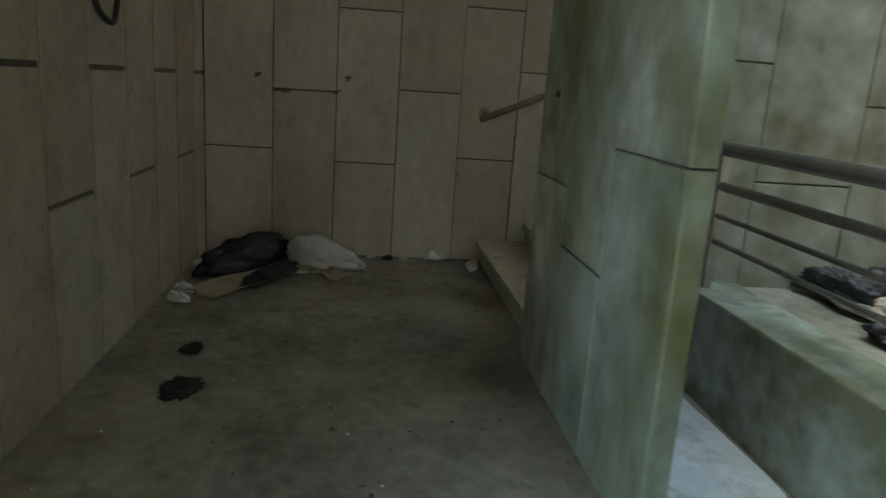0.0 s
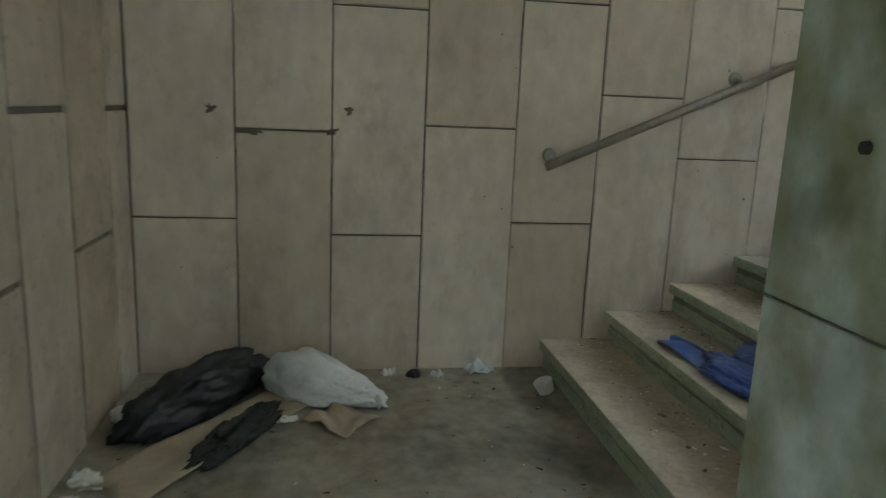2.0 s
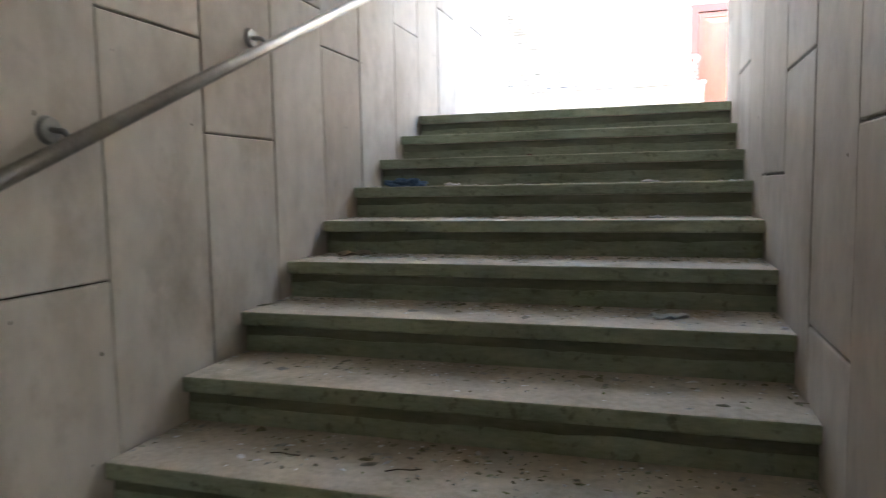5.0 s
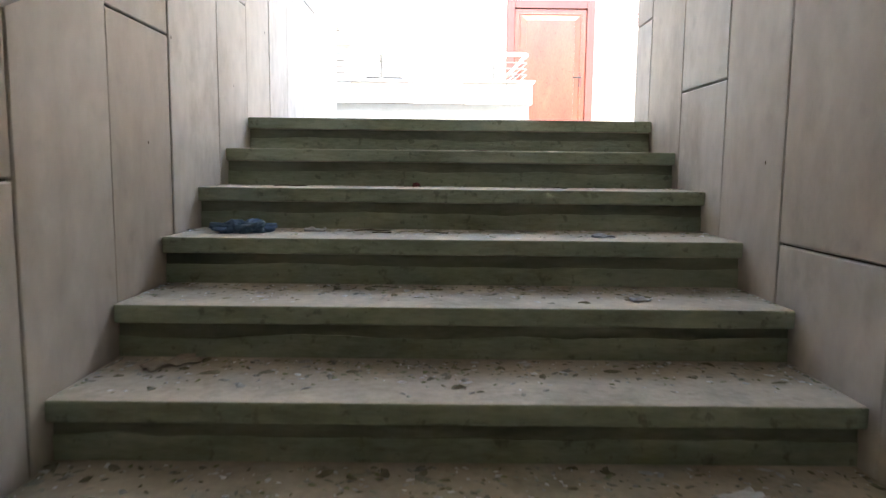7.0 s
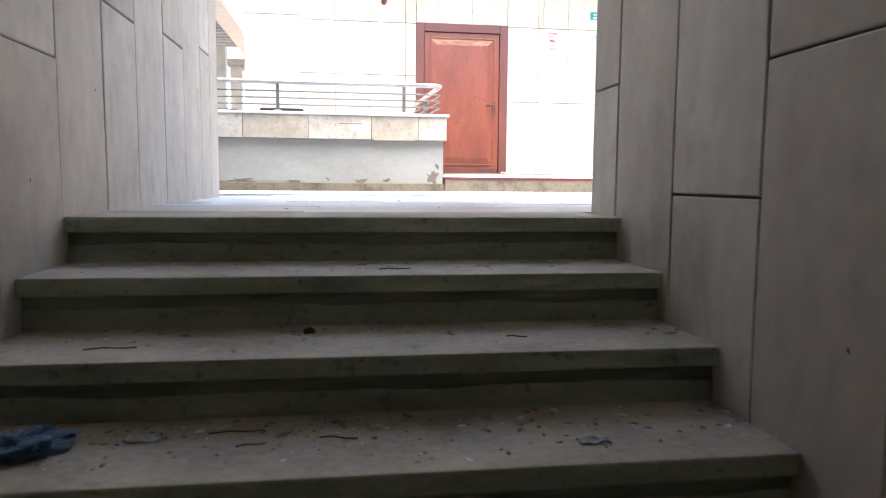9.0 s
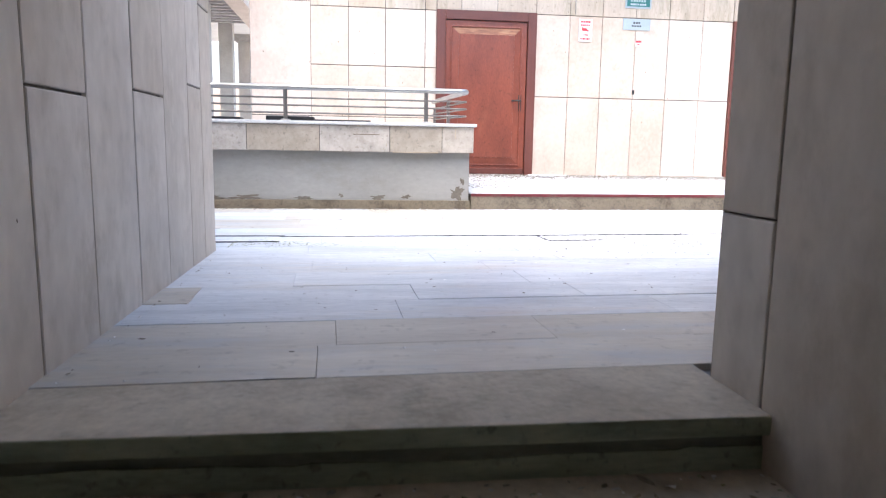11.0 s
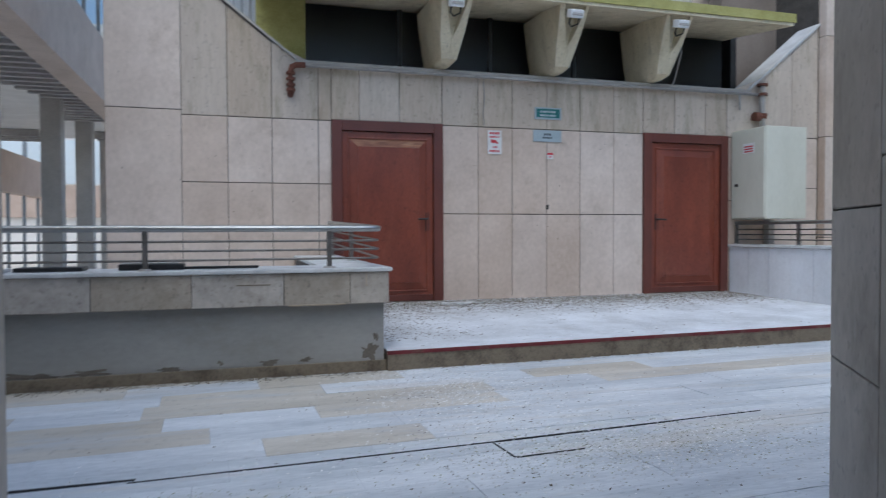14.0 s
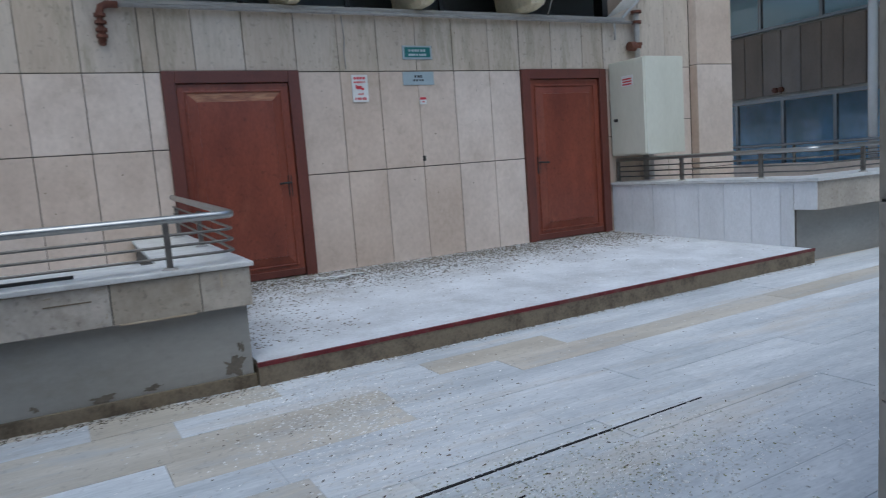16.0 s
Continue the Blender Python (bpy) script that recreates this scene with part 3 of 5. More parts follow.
clad(wall_doors, (0, WALL_Y + 0.017, 0), (1, 0, 0), (0, -1, 0), [(1.923, 2.27, []), (2.27, 2.78, []), (2.78, 3.336, []), (6.30, 6.81, []), (6.81, 7.33, []), (7.33, 7.696, [])], lambda x: DT + 0.002, head, M_TILE_STREAK, 0.0052)
setting("wall_ledge", boxes((1.5, 8.1, WALL_Y - 0.035, WALL_Y + 0.45, 4.892, 4.935, 0.008)), M_CONCRETE, "thin grey stone ledge along the wall head", "ledge")
bm = bmesh.new()
prism(bm, [(1.53, 4.905), (1.53, 4.94), (-0.62, 6.60), (-0.62, 6.565)], "y", WALL_Y - 0.03, WALL_Y + 0.45)
setting("wall_coping", bm, M_CONCRETE, "grey stone coping on the sloping wall shoulder", "coping")
bm = bmesh.new()
prism(bm, [(8.06, 4.915), (8.06, 4.95), (9.37, 6.02), (9.37, 5.985)], "y", WALL_Y - 0.03, WALL_Y + 0.42)
setting("wall_coping_east", bm, M_COPING, "pale coping on the sloping wall shoulder", "coping")
# return of the wall towards the back, at its western end
wall_return = setting("wall_return", boxes((-0.62, -0.3, WALL_Y + 0.4, WALL_Y + 1.2, 0.6, 6.6)), M_TILE_OUT, "stone clad end of the door wall", "wall")
pier = setting("pier_east", boxes((9.377, 10.08, WALL_Y - 0.13, WALL_Y + 0.9, F - 0.1, 9.0)), M_GROUT_OUT, "tall stone clad pier beside the door wall", "pier")
clad(pier, (0, WALL_Y - 0.13, 0), (1, 0, 0), (0, -1, 0), [(9.36, 10.1, [2.75, 4.28, 5.8, 7.3])], lambda u: F, lambda u: 9.0, M_TILE_OUT, 0.005)
clad(pier, (9.377, 0, 0), (0, 1, 0), (-1, 0, 0), [(WALL_Y - 0.146, WALL_Y, [2.75, 4.28, 5.8, 7.3])], lambda u: F, lambda u: 9.0, M_TILE_OUT, 0.005)


def door(name, x0, x1, handle_right, label):
    d = thing(name, label, "door", (x0, WALL_Y, P_HIGH), kind="structure")
    w, h = x1 - x0, DT - P_HIGH
    bw = 0.125
    part("door_frame", boxes((0, bw, -0.045, 0.14, -0.02, h, 0.008), (w - bw, w, -0.045, 0.14, -0.02, h, 0.008), (bw, w - bw, -0.043, 0.14, h - bw, h, 0.008)), M_FRAME, d, "dark red painted wooden frame")
    leaf = part("door_leaf", boxes((bw + 0.005, w - bw - 0.005, -0.005, 0.04, 0.012, h - bw - 0.005, 0.004)), M_DOOR, d, "red-brown panelled wooden leaf")
    a0, a1, c0, c1 = bw + 0.075, w - bw - 0.075, 0.13, h - bw - 0.075
    bm = bmesh.new()
    for q in ((a0, a0 + 0.022, c0, c1), (a1 - 0.022, a1, c0, c1), (a0 + 0.022, a1 - 0.022, c0, c0 + 0.022), (a0 + 0.022, a1 - 0.022, c1 - 0.022, c1)):
        box(bm, q[0], q[1], -0.020, -0.004, q[2], q[3], 0.006)
    part("moulding", bm, M_DOOR, leaf)
    e, f = 0.024, 0.115
    ring_a = [(a0 + e, c0 + e), (a1 - e, c0 + e), (a1 - e, c1 - e), (a0 + e, c1 - e)]
    ring_b = [(a0 + f, c0 + f), (a1 - f, c0 + f), (a1 - f, c1 - f), (a0 + f, c1 - f)]
    for i in range(4):
        j = (i + 1) % 4
        bm = bmesh.new()
        lo, hi = [bm.verts.new((x, -0.006, z)) for x, z in (ring_a[i], ring_a[j])], [bm.verts.new((x, -0.024, z)) for x, z in (ring_b[j], ring_b[i])]
        back = [bm.verts.new((x, -0.001, z)) for x, z in (ring_a[i], ring_a[j], ring_b[j], ring_b[i])]
        bm.faces.new(lo + hi), bm.faces.new(back[::-1])
        for p, q in ((0, 1), (1, 2), (2, 3), (3, 0)):
            bm.faces.new(((lo + hi)[q], (lo + hi)[p], back[p], back[q]))
        bmesh.ops.recalc_face_normals(bm, faces=bm.faces)
        worn = i == 2 and name == "door_1"
        part("panel_slope", bm, M_DOOR_WORN if worn else M_DOOR, leaf, "slope with the paint worn to bare wood" if worn else "")
    part("panel", boxes((a0 + f + 0.001, a1 - f - 0.001, -0.027, -0.003, c0 + f + 0.001, c1 - f - 0.001, 0.003)), M_DOOR, leaf)
    part("kick_strip", boxes((bw + 0.01, w - bw - 0.01, -0.016, -0.004, 0.015, 0.09, 0.003)), M_FRAME, leaf)
    hx = w - bw - 0.085 if handle_right else bw + 0.085
    s = -1 if handle_right else 1
    hz = 3.0 - P_HIGH
    handle = part("door_handle", boxes((hx - 0.022, hx + 0.022, -0.017, -0.004, hz - 0.13, hz + 0.10, 0.004)), M_BLACK, d, "dark metal lever handle on a plate")
    bm = bmesh.new()
    tube(bm, [(hx, -0.01, hz + 0.02), (hx, -0.065, hz + 0.02), (hx + s * 0.02, -0.07, hz + 0.02), (hx + s * 0.13, -0.068, hz + 0.015)], 0.012, 10)
    part("lever", bm, M_BLACK, handle)
    return d


door_1 = door("door_1", *D1, True, "closed red-brown panelled wooden door with a worn top moulding")
door_2 = door("door_2", *D2, False, "closed red-brown panelled wooden door beside a metal cabinet")
setting("wall_behind_doors", boxes((1.7, 8.1, WALL_Y + 0.42, WALL_Y + 0.6, 1.5, 4.6)), M_PLASTER, "plain wall behind the doors", "wall")

# ---- planters and their rails ----


def rail_run(owner, pts, posts, base, material=M_STEEL, top=0.31, mids=(0.075, 0.145, 0.215)):
    """A steel rail along corners pts on a ledge at height base, with round bars and flat posts."""
    pts = [Vector((p[0], p[1], base + (p[2] if len(p) > 2 else 0.0))) for p in pts]
    soft = [pts[0]]
    for a, b, c in zip(pts, pts[1:], pts[2:]):
        for s in (0.0, 0.25, 0.5, 0.75, 1.0):
            p0, p1 = b + (a - b).normalized() * 0.09, b + (c - b).normalized() * 0.09
            soft.append((1 - s) ** 2 * p0 + 2 * s * (1 - s) * b + s * s * p1)
    soft.append(pts[-1])
    bm = bmesh.new()
    tube(bm, [p + Vector((0, 0, top)) for p in soft], 0.026, 14)
    part("top_rail", bm, material, owner)
    for h in mids:
        bm = bmesh.new()
        tube(bm, [p + Vector((0, 0, h)) for p in soft], 0.009, 8)
        part("bar", bm, M_POST, owner)
    for x, y in posts:
        post = part("post", boxes((x - 0.018, x + 0.018, y - 0.022, y + 0.022, base + 0.012, base + top - 0.02, 0.004)), M_POST, owner)
        bm = bmesh.new()
        bmesh.ops.create_cone(bm, cap_ends=True, segments=16, radius1=0.05, radius2=0.042, depth=0.014, matrix=Matrix.Translation((x, y, base + 0.008)))
        part("base_plate", bm, M_PIPE, post)


T = 2.575
planter = thing("planter_wall_west", "stone and plaster planter wall with a white dusty coping", "planter wall", kind="structure")
part("core", boxes((-9, 1.925, 9.062, 9.45, F - 0.1, 2.293), (1.5, 1.925, 9.45, WALL_Y - 0.06, F - 0.1, 2.293)), M_PLASTER, planter, "grey painted plaster")
bm = bmesh.new()
box(bm, -9, 1.94, 9.035, 9.062, F - 0.1, F + 0.085, 0.006)
for v in bm.verts:
    v.co.z += 0.004 * noise.noise(v.co * 3)
part("plinth", bm, M_KERB, planter, "dirty cement plinth")
part("band_core", boxes((-9, 1.937, 8.992, 9.47, 2.293, 2.542), (1.48, 1.937, 9.47, WALL_Y - 0.02, 2.293, 2.542)), M_GROUT_OUT, planter)
part("coping", boxes((-9, 1.978, 8.955, 9.52, 2.543, T, 0.008)), M_COPING, planter, "dusty white stone coping")
part("coping", boxes((1.45, 1.976, 9.522, WALL_Y - 0.02, 2.543, T - 0.001, 0.008)), M_COPING, planter, "dusty white stone coping")
clad(planter, (0, 8.992, 0), (1, 0, 0), (0, -1, 0), [(-2.9, -2.2, []), (-2.2, -1.55, []), (-1.55, -0.86, []), (-0.86, -0.22, []), (-0.22, 0.46, []), (0.46, 1.13, []), (1.13, 1.64, []), (1.64, 1.952, [])],
     lambda u: 2.288, lambda u: 2.545, M_TILE_DIRTY, 0.004)
clad(planter, (1.937, 0, 0), (0, 1, 0), (1, 0, 0), [(8.98 + 0.52 * i, min(12.08, 8.98 + 0.52 * (i + 1)), []) for i in range(6)], lambda u: 2.288, lambda u: 2.545, M_TILE_DIRTY, 0.004)
setting("planter_bed", boxes((-9, 1.48, 9.45, WALL_Y - 0.001, 2.1, 2.36)), M_PLATFORM, "dusty cement bed of the planter", "planter bed")
west_rail = thing("handrail", "stainless steel railing with three thin bars on the planter coping", "railing", (0, 0, 0))
rail_run(west_rail, [(-7, 9.03), (1.89, 9.03), (1.87, 11.95, 0.08)], [(-5.25, 9.03), (-3.9, 9.03), (-2.55, 9.03), (-1.2, 9.03), (0.14, 9.03), (1.485, 9.03), (1.88, 10.4), (1.87, 11.75)], T)

# scraps lying on the coping
lamp = thing("broken_lamp_housing", "broken black metal lamp housing lying on the coping", "lamp part", (0.1, 9.25, T))
part("housing", boxes((-0.16, 0.30, -0.10, 0.10, 0.001, 0.045, 0.008)), M_BLACK, lamp)
part("lid", boxes((-0.15, 0.26, -0.08, 0.07, 0.046, 0.055, 0.003)), M_PIPE, lamp, "grey lid")
part("bar", boxes((0.30, 0.85, -0.055, -0.02, 0.002, 0.022, 0.003)), M_BLACK, lamp)
bm = bmesh.new()
box(bm, -0.75, -0.30, 9.15, 9.36, T, T + 0.03, 0.006)
tagged(part("metal_plate", bm, M_BLACK), "flat black metal plate lying on the coping", "scrap")
bm = bmesh.new()
box(bm, -1.25, -0.80, 9.12, 9.33, T, T + 0.025, 0.006)
tagged(part("plastic_sheet", bm, M_WHITE), "pale plastic sheet lying on the coping", "scrap")

# eastern planter: leg beside door 2, then along the court
A, B = Vector((7.74, 12.09, 0)), Vector((7.975, 9.16, 0))
U = (B - A).normalized()
N = Vector((U.y, -U.x, 0))
if N.x > 0:
    N = -N
leg = (B - A).length
east = thing("planter_wall_east", "low stone clad planter wall beside the platform", "planter wall", kind="structure")
bm = bmesh.new()
prism(bm, [(A + N * -0.017).to_2d(), (A + U * (leg - 0.26) + N * -0.017).to_2d(), (A + U * (leg - 0.26) - N * 0.45).to_2d(), (A - N * 0.45).to_2d()], "z", F - 0.1, 2.62)
part("core", bm, M_GROUT_OUT, east)
clad(east, A - N * 0.017, U, N, [(0.36 * i, min(leg - 0.26, 0.36 * (i + 1)), []) for i in range(8)], lambda u: P_HIGH - 0.07, lambda u: 2.62, M_TILE_PALE, 0.004)
bm = bmesh.new()
prism(bm, [(A + U * (leg - 0.258) + N * 0).to_2d(), (B).to_2d(), (14.0, 9.16), (14.0, 9.42), (A + U * (leg - 0.258) - N * 0.4).to_2d()], "z", 2.31, 2.62)
part("band", bm, M_TILE_DIRTY, east, "overhanging stone band")
clad(east, A - N * 0.012, U, N, [(leg - 0.257, leg + 0.002, [])], lambda u: 2.312, lambda u: 2.62, M_TILE_PALE, 0.003)
bm = bmesh.new()
prism(bm, [(8.0, 9.42), (14.0, 9.42), (14.0, 9.8), (8.4, 9.8)], "z", F - 0.1, 2.312)
part("lower_wall", bm, M_PLASTER, east, "grey painted plaster")
bm = bmesh.new()
prism(bm, [(A + N * 0.03).to_2d(), (B + N * 0.03 + U * 0.03).to_2d(), (14.0, 9.13), (14.0, 9.62), (8.45, 9.62), (A - N * 0.5).to_2d()], "z", 2.622, 2.655)
part("coping", bm, M_COPING, east, "dusty white stone coping")
east_rail = thing("handrail", "weathered steel railing with thin bars on the low planter wall", "railing")
pA, pB = A + U * 0.05 - N * 0.07, B - N * 0.07 - U * 0.07
rail_run(east_rail, [pA.to_2d(), pB.to_2d(), (13.8, 9.23)], [(pA + U * d).to_2d() for d in (0.02, 1.1, 2.2)] + [(8.9, 9.23), (10.2, 9.23), (11.5, 9.23)], 2.655)

# ---- electric cabinet, pipes, signs ----
cab = thing("electric_cabinet", "tall pale green metal electric cabinet beside the door", "cabinet", (7.76, 11.40, 3.02))
part("body", boxes((0.012, 0.70, 0, 0.69, 0, 1.28, 0.008)), M_CABINET, cab)
leaf = part("cabinet_door", boxes((-0.012, 0.010, 0.012, 0.66, 0.02, 1.26, 0.004)), M_CABINET, cab)
part("lock", boxes((-0.03, -0.010, 0.52, 0.58, 0.47, 0.51, 0.004)), M_BLACK, leaf, "black lock")
sticker = part("warning_label", boxes((-0.0155, -0.0125, 0.20, 0.42, 0.93, 1.07)), M_WHITE, leaf, "small white label with red print")
part("print", boxes(*[(-0.018, -0.0158, 0.225, 0.395, 0.945 + 0.035 * i, 0.962 + 0.035 * i) for i in range(3)]), M_SIGN_RED, sticker)
part("support", boxes((0.56, 0.66, 0.55, 0.66, -0.365, -0.002, 0.004)), M_PIPE, cab, "grey stand")

pipe = thing("water_pipe", "grey and rusted iron water pipe along the wall head", "pipe")
bm = bmesh.new()
tube(bm, [(1.56, WALL_Y - 0.075, 4.862), (8.2, WALL_Y - 0.075, 4.862)], 0.022, 10)
part("run", bm, M_PIPE, pipe)
bm = bmesh.new()
tube(bm, [(1.60, WALL_Y - 0.075, 4.862), (1.50, WALL_Y - 0.075, 4.862), (1.445, WALL_Y - 0.075, 4.835), (1.43, WALL_Y - 0.075, 4.78), (1.43, WALL_Y - 0.075, 4.60), (1.43, WALL_Y - 0.05, 4.53), (1.43, WALL_Y + 0.02, 4.51)], 0.036, 12)
elbow = part("elbow", bm, M_RUST, pipe, "rusted elbow pipe")
for z in (4.76, 4.69, 4.62, 4.56):
    bm = bmesh.new()
    bmesh.ops.create_cone(bm, cap_ends=True, segments=14, radius1=0.054, radius2=0.054, depth=0.028, matrix=Matrix.Translation((1.43, WALL_Y - 0.072, z)))
    part("flange", bm, M_RUST, elbow)
bm = bmesh.new()
tube(bm, [(8.24, WALL_Y - 0.1, 4.28), (8.24, WALL_Y - 0.1, 5.02)], 0.04, 12)
riser = part("riser_pipe", bm, M_PIPE, pipe)
for z, r in ((5.0, 0.075), (4.86, 0.07), (4.56, 0.07), (4.52, 0.06)):
    bm = bmesh.new()
    bmesh.ops.create_cone(bm, cap_ends=True, segments=14, radius1=r, radius2=r, depth=0.035, matrix=Matrix.Translation((8.24, WALL_Y - 0.1, z)))
    part("flange", bm, M_RUST, riser, "rusted flange")
bm = bmesh.new()
bmesh.ops.create_cone(bm, cap_ends=True, segments=14, radius1=0.065, radius2=0.065, depth=0.10, matrix=Matrix.Translation((8.14, WALL_Y - 0.1, 4.53)) @ Matrix.Rotation(radians(90), 4, "Y"))
part("valve", bm, M_RUST, riser, "rusted valve stub")
bm = bmesh.new()
tube(bm, [(7.86, WALL_Y - 0.075, 4.86), (7.86, WALL_Y - 0.075, 4.62)], 0.016, 8)
part("drain_stub", bm, M_PIPE, pipe)


def sign(name, label, x0, x1, z0, z1, plate, bars, ink, rim=None):
    """A flat plate on the door wall with bars of print."""
    s = thing(name, label, "sign", ((x0 + x1) / 2, WALL_Y, (z0 + z1) / 2))
    w, h = (x1 - x0) / 2, (z1 - z0) / 2
    if rim:
        part("rim", boxes((-w, w, -0.012, -0.001, -h, h, 0.002)), rim, s)
        part("plate", boxes((-w + 0.025, w - 0.025, -0.017, -0.0125, -h + 0.025, h - 0.02, 0.001)), plate, s)
    else:
        part("plate", boxes((-w, w, -0.0135, -0.001, -h, h, 0.001)), plate, s)
    y = -0.0195 if rim else -0.016
    for a, b, c, d in bars:
        part("print", boxes((a * w, b * w, y, y + 0.0022, c * h, d * h)), ink, s)
    return s


def words(lo, hi, c, d, n, seed):
    r = random.Random(seed)
    out, x = [], lo
    step = (hi - lo) / n
    for i in range(n):
        out.append((x, x + step * r.uniform(0.55, 0.85), c, d))
        x += step
    return out


sign("door_sign", "green sign with two rows of pale lettering", 4.63, 5.02, 4.36, 4.52, M_SIGN_GREEN, words(-0.6, 0.6, 0.1, 0.45, 6, 1) + words(-0.62, 0.62, -0.5, -0.18, 7, 2), M_SIGN_PRINT, M_SIGN_GREY)
sign("door_sign", "grey metal sign with dark lettering", 4.61, 5.02, 4.06, 4.215, M_SIGN_GREY, words(-0.25, 0.3, 0.1, 0.45, 3, 3) + words(-0.35, 0.4, -0.45, -0.15, 4, 4), M_BLACK)
note = sign("camera_notice", "white paper notice with red print and a red camera drawing", 3.96, 4.155, 3.875, 4.185, M_PAPER,
            words(-0.75, 0.75, 0.66, 0.84, 4, 5) + words(-0.75, 0.8, 0.38, 0.52, 5, 6) + words(-0.3, 0.4, -0.48, -0.34, 3, 7) + words(-0.75, 0.8, -0.84, -0.66, 5, 8), M_SIGN_RED)
bm = boxes((-0.045, 0.02, -0.0165, -0.0142, -0.01, 0.028), (0.018, 0.045, -0.0163, -0.0141, -0.018, 0.008), (-0.055, -0.035, -0.0162, -0.014, 0.0, 0.04))
part("camera_drawing", bm, M_SIGN_RED, note)
tag = sign("small_notice", "small red and white sticker", 4.81, 4.90, 3.83, 3.915, M_PAPER, [(-0.95, 0.95, 0.3, 0.95), (-0.3, 0.4, -0.5, -0.15)], M_SIGN_RED)
for x, z, w, h, sd in ((1.80, F + 0.16, 0.09, 0.07, 1), (1.02, F + 0.115, 0.08, 0.025, 2), (0.30, F + 0.10, 0.12, 0.02, 3), (-0.25, F + 0.11, 0.16, 0.022, 4), (0.66, F + 0.13, 0.03, 0.02, 5), (-0.62, F + 0.105, 0.22, 0.028, 6), (1.30, F + 0.12, 0.06, 0.016, 7), (-1.1, F + 0.10, 0.14, 0.02, 8), (1.86, F + 0.28, 0.02, 0.05, 9)):
    bm = bmesh.new()
    prism(bm, torn_outline(x, z, w, h, sd), "y", 9.0585, 9.063)
    part("peeled_patch", bm, M_GROUT, planter, "dirty patch of peeled plaster")
part("mortar_smear", boxes((1.16, 1.60, 8.972, 8.98, 2.285, 2.297, 0.002)), M_CARD, planter, "yellowed mortar smear")
part("name_strip", boxes((0.78, 1.03, 8.9735, 8.978, 2.452, 2.460)), M_KERB, planter, "thin dark strip")
for x, z, w, h, sd in ((0.81, 2.505, 0.022, 0.007, 21), (1.09, 2.52, 0.03, 0.006, 22), (0.815, 2.335, 0.02, 0.008, 23), (1.07, 2.315, 0.035, 0.009, 24), (1.10, 2.36, 0.007, 0.022, 25)):
    bm = bmesh.new()
    prism(bm, torn_outline(x, z, w, h, sd, 20), "y", 8.9735, 8.978)
    part("mortar_chip", bm, M_TILE_DIRTY, planter, "pale chip of mortar")
part("rust_run", boxes((1.762, 1.776, 8.9735, 8.978, 2.43, 2.53, 0.001)), M_CARD, planter, "yellow stain run")
bm = boxes((4.80, 4.828, WALL_Y - 0.03, WALL_Y + 0.004, 3.15, 3.215, 0.004))
tagged(part("bell_push", bm, M_BLACK), "small black bell push on the wall joint", "fixture")
bm = bmesh.new()
tube(bm, [(3.90, WALL_Y - 0.008, 4.84), (3.915, WALL_Y - 0.01, 4.6), (3.90, WALL_Y - 0.008, 4.42), (3.905, WALL_Y - 0.01, 4.25)], 0.006, 6)
tagged(part("loose_cable", bm, M_PIPE), "loose grey cable hanging on the wall", "cable")

# ---- window band, brackets and canopy above the doors ----
canopy = thing("canopy", "cream concrete canopy with a mossy yellow edge above the doors", "canopy", kind="structure")
bm = bmesh.new()
prism(bm, [(11.32, 5.66), (11.32, 5.80), (12.75, 6.0), (12.75, 5.83), (12.5, 5.81)], "x", 1.08, 8.15)
part("slab", bm, M_CREAM, canopy)
bm = bmesh.new()
prism(bm, [(11.30, 5.70), (11.30, 5.82), (12.6, 6.01), (12.6, 5.985), (11.316, 5.805), (11.316, 5.70)], "x", 1.07, 8.17)
part("edge", bm, M_OLIVE, canopy, "mossy yellow painted edge")
part("side_panel", boxes((1.05, 1.66, 12.56, 12.70, 4.90, 5.83)), M_OLIVE, canopy, "mossy yellow side panel")


def bracket(x):
    b = thing("concrete_bracket", "tapered cream concrete bracket stained by rain", "bracket", (x, 12.0, 4.94), group="brackets under the canopy")
    bm = bmesh.new()
    rings = []
    for z, w, yf, slot, deep in ((0.0, 0.055, -0.14, 0.004, 0.004), (0.05, 0.10, -0.25, 0.004, 0.004), (0.30, 0.145, -0.38, 0.006, 0.01), (0.40, 0.158, -0.44, 0.045, 0.10), (0.65, 0.19, -0.57, 0.12, 0.22), (0.80, 0.205, -0.66, 0.15, 0.30)):
        rings.append([bm.verts.new(p) for p in ((-w, yf + 0.02, z), (-slot - 0.01, yf, z), (-slot, yf + deep, z), (slot, yf + deep, z), (slot + 0.01, yf, z), (w, yf + 0.02, z), (w, 0.55, z), (-w, 0.55, z))])
    for r, s in zip(rings, rings[1:]):
        for k in range(8):
            bm.faces.new((r[k], r[(k + 1) % 8], s[(k + 1) % 8], s[k]))
    bm.faces.new(rings[0]), bm.faces.new(rings[-1])
    bmesh.ops.recalc_face_normals(bm, faces=bm.faces)
    part("fin", bm, M_CREAM, b)
    return b


